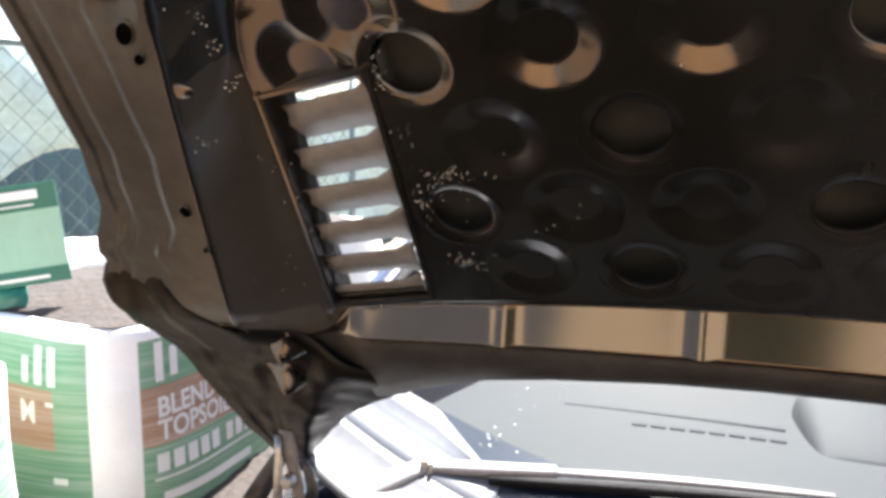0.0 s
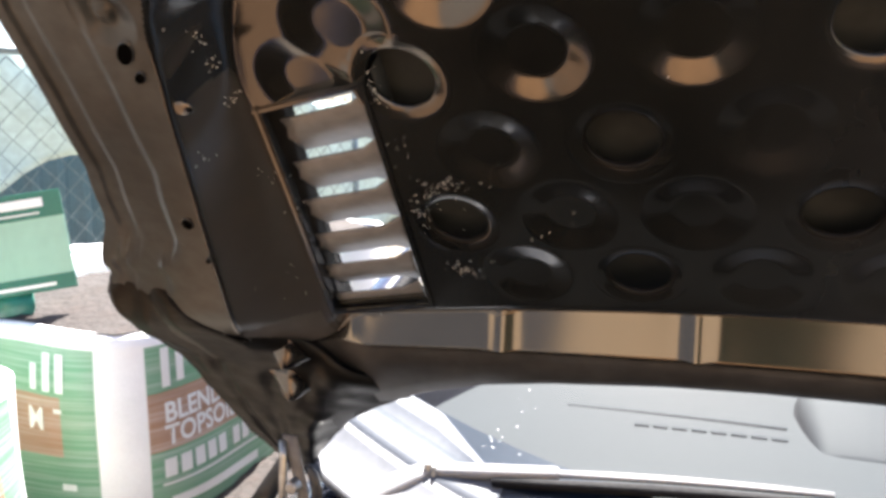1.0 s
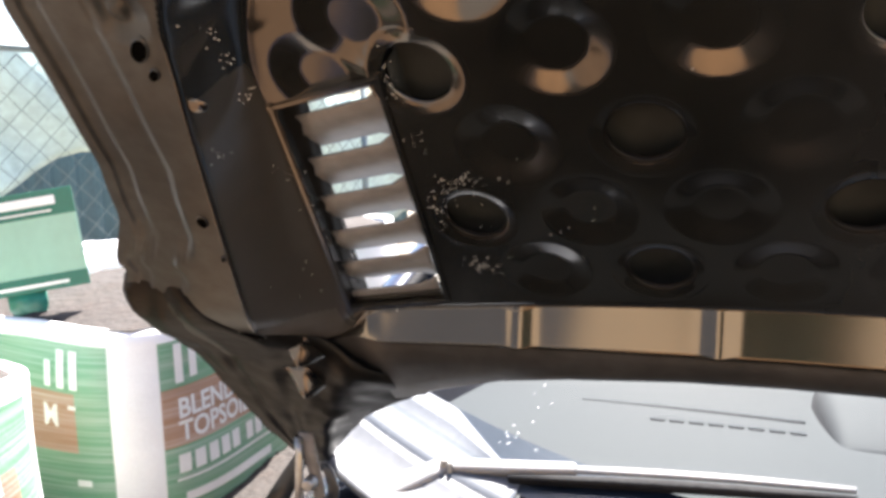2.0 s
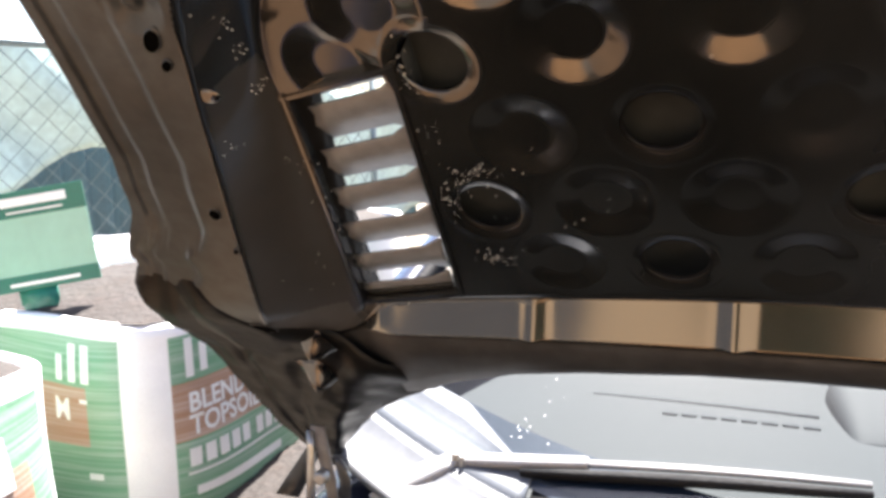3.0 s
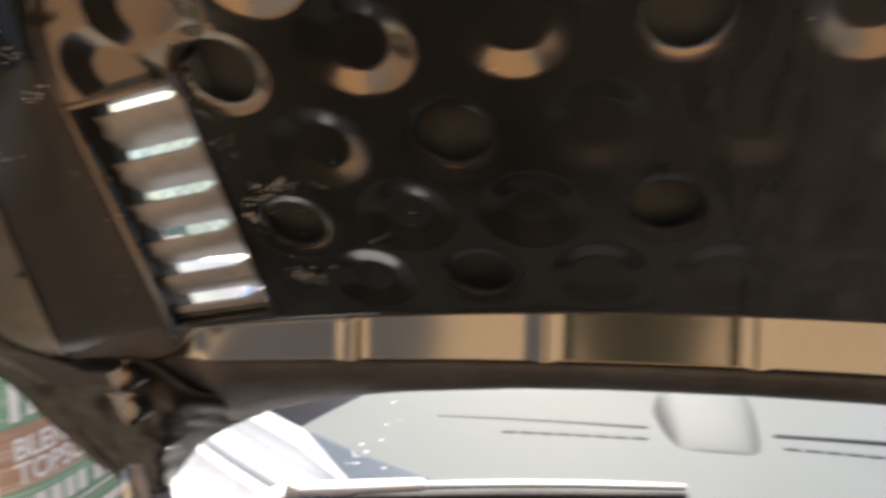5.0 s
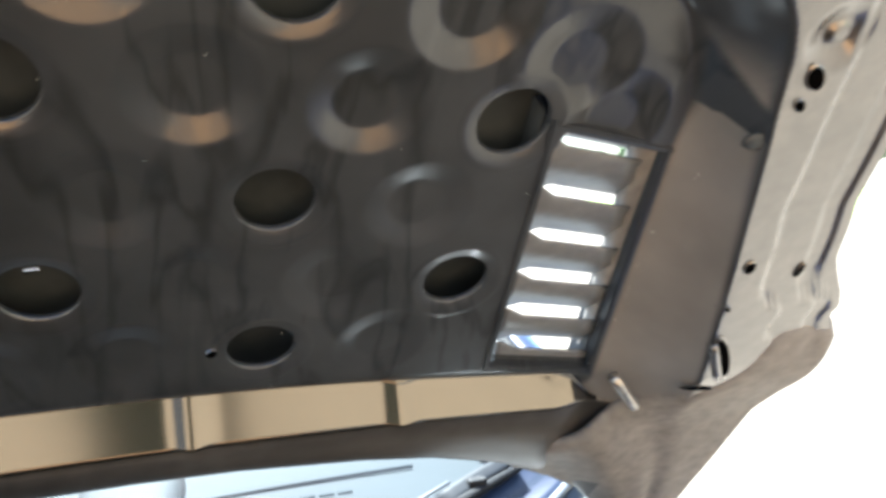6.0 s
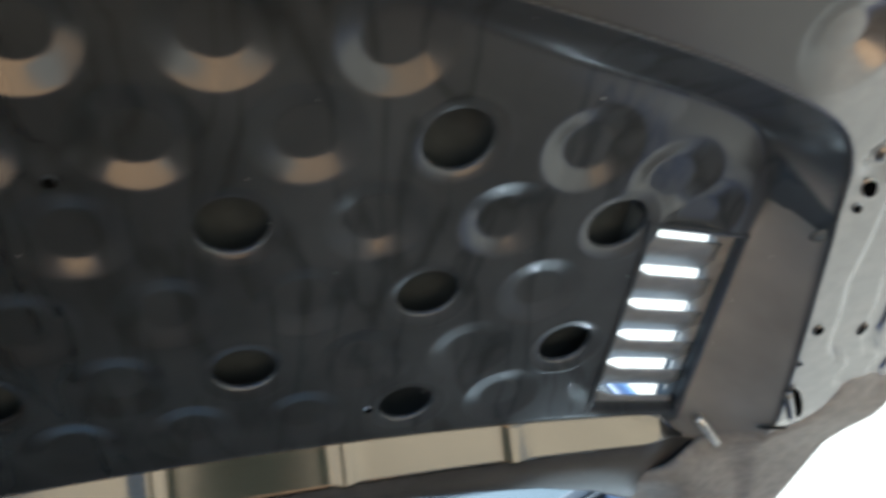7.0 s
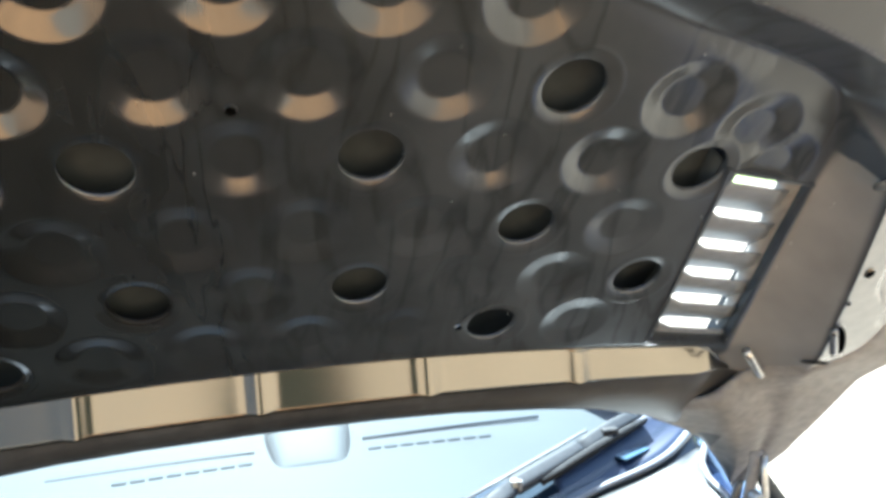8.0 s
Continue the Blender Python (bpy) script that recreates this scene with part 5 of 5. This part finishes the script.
# chain-link fence
def chain_link(a, b, height):
    a, b = Vector(a), Vector(b)
    fence = new("chain_link_fence")
    tagged(fence, "galvanised chain-link fence behind the bulk bags", "fence")
    way = (b - a)
    length = way.length
    way.normalize()
    cell = 0.065
    verts, faces = [], []
    count = int(length / cell)
    for i in range(count):
        pts = []
        for j in range(int(height / cell) + 1):
            x = cell * (i + ((i + j) % 2) * 0.98)
            pts.append(a + way * x + Vector((0, 0, cell * j)) + Vector((way.y, -way.x, 0)) * (0.004 if j % 2 else -0.004))
        v, f = rod(pts, 0.0032, 4)
        faces += [tuple(k + len(verts) for k in ff) for ff in f]
        verts += v
    part("wire_mesh", mesh_of("wire_mesh", verts, faces, MAT["wire"]), None, fence)
    part("top_rail", mesh_of("top_rail", *rod([a + Vector((0, 0, height)), b + Vector((0, 0, height))], 0.02), MAT["wire"]), None, fence)
    for q in np.linspace(0, 1, 4):
        p = a + (b - a) * q
        part("fence_post", mesh_of("fence_post", *rod([p, p + Vector((0, 0, height + 0.04))], 0.024), MAT["wire"]), None, fence)


chain_link((-3.938, 0.024, 0), (-2.647, 4.490, 0), 1.72)


def storage_container(at):
    c = new("storage_container")
    c.matrix_basis = at
    tagged(c, "blue-grey corrugated steel container behind the fence", "container")
    rows = []
    for i in range(121):
        x = -3 + i * 0.05
        d = 0.03 if (i // 2) % 2 else 0.0
        rows.append([Vector((x, d, 0.0)), Vector((x, d, 1.55))])
    part("corrugated_side", mesh_of("corrugated_side", *slab(rows, (0, 0.05, 0)), MAT["container"], smooth=False), None, c)
    part("container_body", box(6.0, 2.2, 1.55, (0, 1.2, 0.775), 0.02), MAT["container"], c)


storage_container(pose(-4.673, 4.995, 0.0, 0, 0, 70.7))


def plastic_sheet(at):
    rows = []
    for i in range(52):
        x = -2.2 + i * 0.15
        row = []
        for j in range(16):
            z = 1.02 + 0.16 * math.sin(i * 0.55) - 0.25 * float(smoothstep(17, 21, np.array(i))) - 0.45 * float(smoothstep(27, 31, np.array(i))) + j * (0.055 + 0.030 * float(smoothstep(27, 31, np.array(i))) - 0.010 * math.sin(i * 0.55))
            row.append(Vector((x, 0.05 * math.sin(i * 1.1 + j * 0.4), z)))
        rows.append(row)
    ob = part("plastic_sheet", mesh_of("plastic_sheet", *slab(rows, (0, 0.01, 0)), MAT["sheet"]), None, None, "pale translucent plastic sheeting hung behind the fence")
    ob.matrix_basis = at
    tagged(ob, category="plastic sheet")


plastic_sheet(pose(-4.098, 3.420, 0.0, 0, 0, 72.7))


# far trees
def leaf_clump(verts, faces, c, r, n, rng):
    for _ in range(n):
        d = Vector((rng.gauss(0, 1), rng.gauss(0, 1), rng.gauss(0, 0.8))).normalized() * r * rng.uniform(0.5, 1.0)
        p = c + d
        a = Vector((rng.gauss(0, 1), rng.gauss(0, 1), rng.gauss(0, 1))).normalized() * r * 0.16
        b = a.cross(Vector((rng.gauss(0, 1), rng.gauss(0, 1), 1))).normalized() * r * 0.13
        k = len(verts)
        verts += [p - a, p + b, p + a, p - b]
        faces.append((k, k + 1, k + 2, k + 3))


def tree(seed, height):
    rng = random.Random(seed)
    t = new("tree")
    tagged(t, "leafy green tree on the far side of the yard", "tree", "far trees")
    part("trunk", mesh_of("trunk", *rod([(0, 0, 0), (0.05, 0, height * 0.3), (0.0, 0.1, height * 0.7)], 0.28, 8, 0.08), MAT["bark"]), None, t)
    verts, faces = [], []
    for _ in range(26):
        c = Vector((rng.gauss(0, height * 0.20), rng.gauss(0, height * 0.20), height * rng.uniform(0.28, 0.92)))
        leaf_clump(verts, faces, c, height * rng.uniform(0.10, 0.17), 70, rng)
    part("crown", mesh_of("crown", verts, faces, MAT["leaf"], smooth=False), None, t)
    return t


first = [tree(s, 6.8 + s % 3) for s in (3, 8, 14)]
rng = random.Random(5)
spots = [(x, 190 + 15 * math.sin(x * 0.3)) for x in range(60, 420, 6)]
for i, (x, y) in enumerate(spots):
    src = first[i % 3]
    m = pose(x + rng.uniform(-4, 4), y - 0.25 * x + rng.uniform(-3, 3), -0.05, 0, 0, rng.uniform(0, 360))
    if i < 3:
        src.matrix_basis = m
    else:
        copy_thing(src, m)

# the yard's tan wall in front of the car, out of view, with shapes added for reflections
yard_wall = part("wall_south", box(24.0, 0.4, 3.4, (0, -7.0, 1.7), 0.02), MAT["stone"], None, "tan rendered stone wall facing the car")
tagged(yard_wall, kind="structure", category="wall")


apron = part("road", box(2.10, 6.3, 0.03, (-0.05, -3.40, 0.003), 0.004, 1), MAT["earth"], None, "orange-brown compacted earth drive in front of the car")
tagged(apron, kind="structure", category="driveway")


def dirt_patch(at, rx, ry):
    """A thin worn sheet of dirt with an uneven outline."""
    rows = []
    for f, z in ((0.02, 0.016), (0.5, 0.015), (0.85, 0.013), (1.0, 0.003)):
        rows.append([Vector((at[0] + math.cos(t) * rx * f * k, at[1] + math.sin(t) * ry * f * k, z)) for t, k in
                     ((t, 1 + 0.16 * noise.noise(Vector((math.cos(t) * 2.2, math.sin(t) * 2.2, 7.0))) + 0.06 * noise.noise(Vector((math.cos(t) * 9, math.sin(t) * 9, 3.0)))) for t in np.linspace(0, 2 * math.pi, 65)[:-1])])
    return mesh_of("ground_patch", *loft(rows, closed=True), MAT["dirt"])


# unseen patch added where the left of the panel mirrors the ground
dirt = part("ground_patch", dirt_patch((-1.60, -1.00), 0.52, 1.15), None, None, "brown dirt beside the drive, added for its reflection")
tagged(dirt, kind="structure", category="ground")


def hedge(at, size, seed):
    rng = random.Random(seed)
    verts, faces = [], []
    for _ in range(100):
        c = Vector((rng.uniform(-size[0], size[0]), rng.uniform(-0.3, 0.3), rng.uniform(0.15, size[1])))
        leaf_clump(verts, faces, c, 0.28, 60, rng)
    h = part("hedge", mesh_of("hedge", verts, faces, MAT["hedge"], smooth=False), None, None, "dark leafy stand-in for a dark reflection, out of view")
    h.matrix_basis = at
    tagged(h, category="hedge")


# unseen; stands in for the dark figure mirrored in the rear flange
hedge(pose(0.10, -6.2, 0), (0.55, 2.6), 4)
# out of view; added to give the flange its grey stretch of reflection
reflected_grey = new("door_1")
tagged(reflected_grey, "unseen grey ribbed surface for the grey reflection", "garage door", kind="structure")
for i in range(9):
    part("door_panel", box(4.75, 0.05, 0.29, (-4.50, -6.77, 0.16 + 0.30 * i), 0.01, 2), MAT["doorgrey"], reflected_grey)
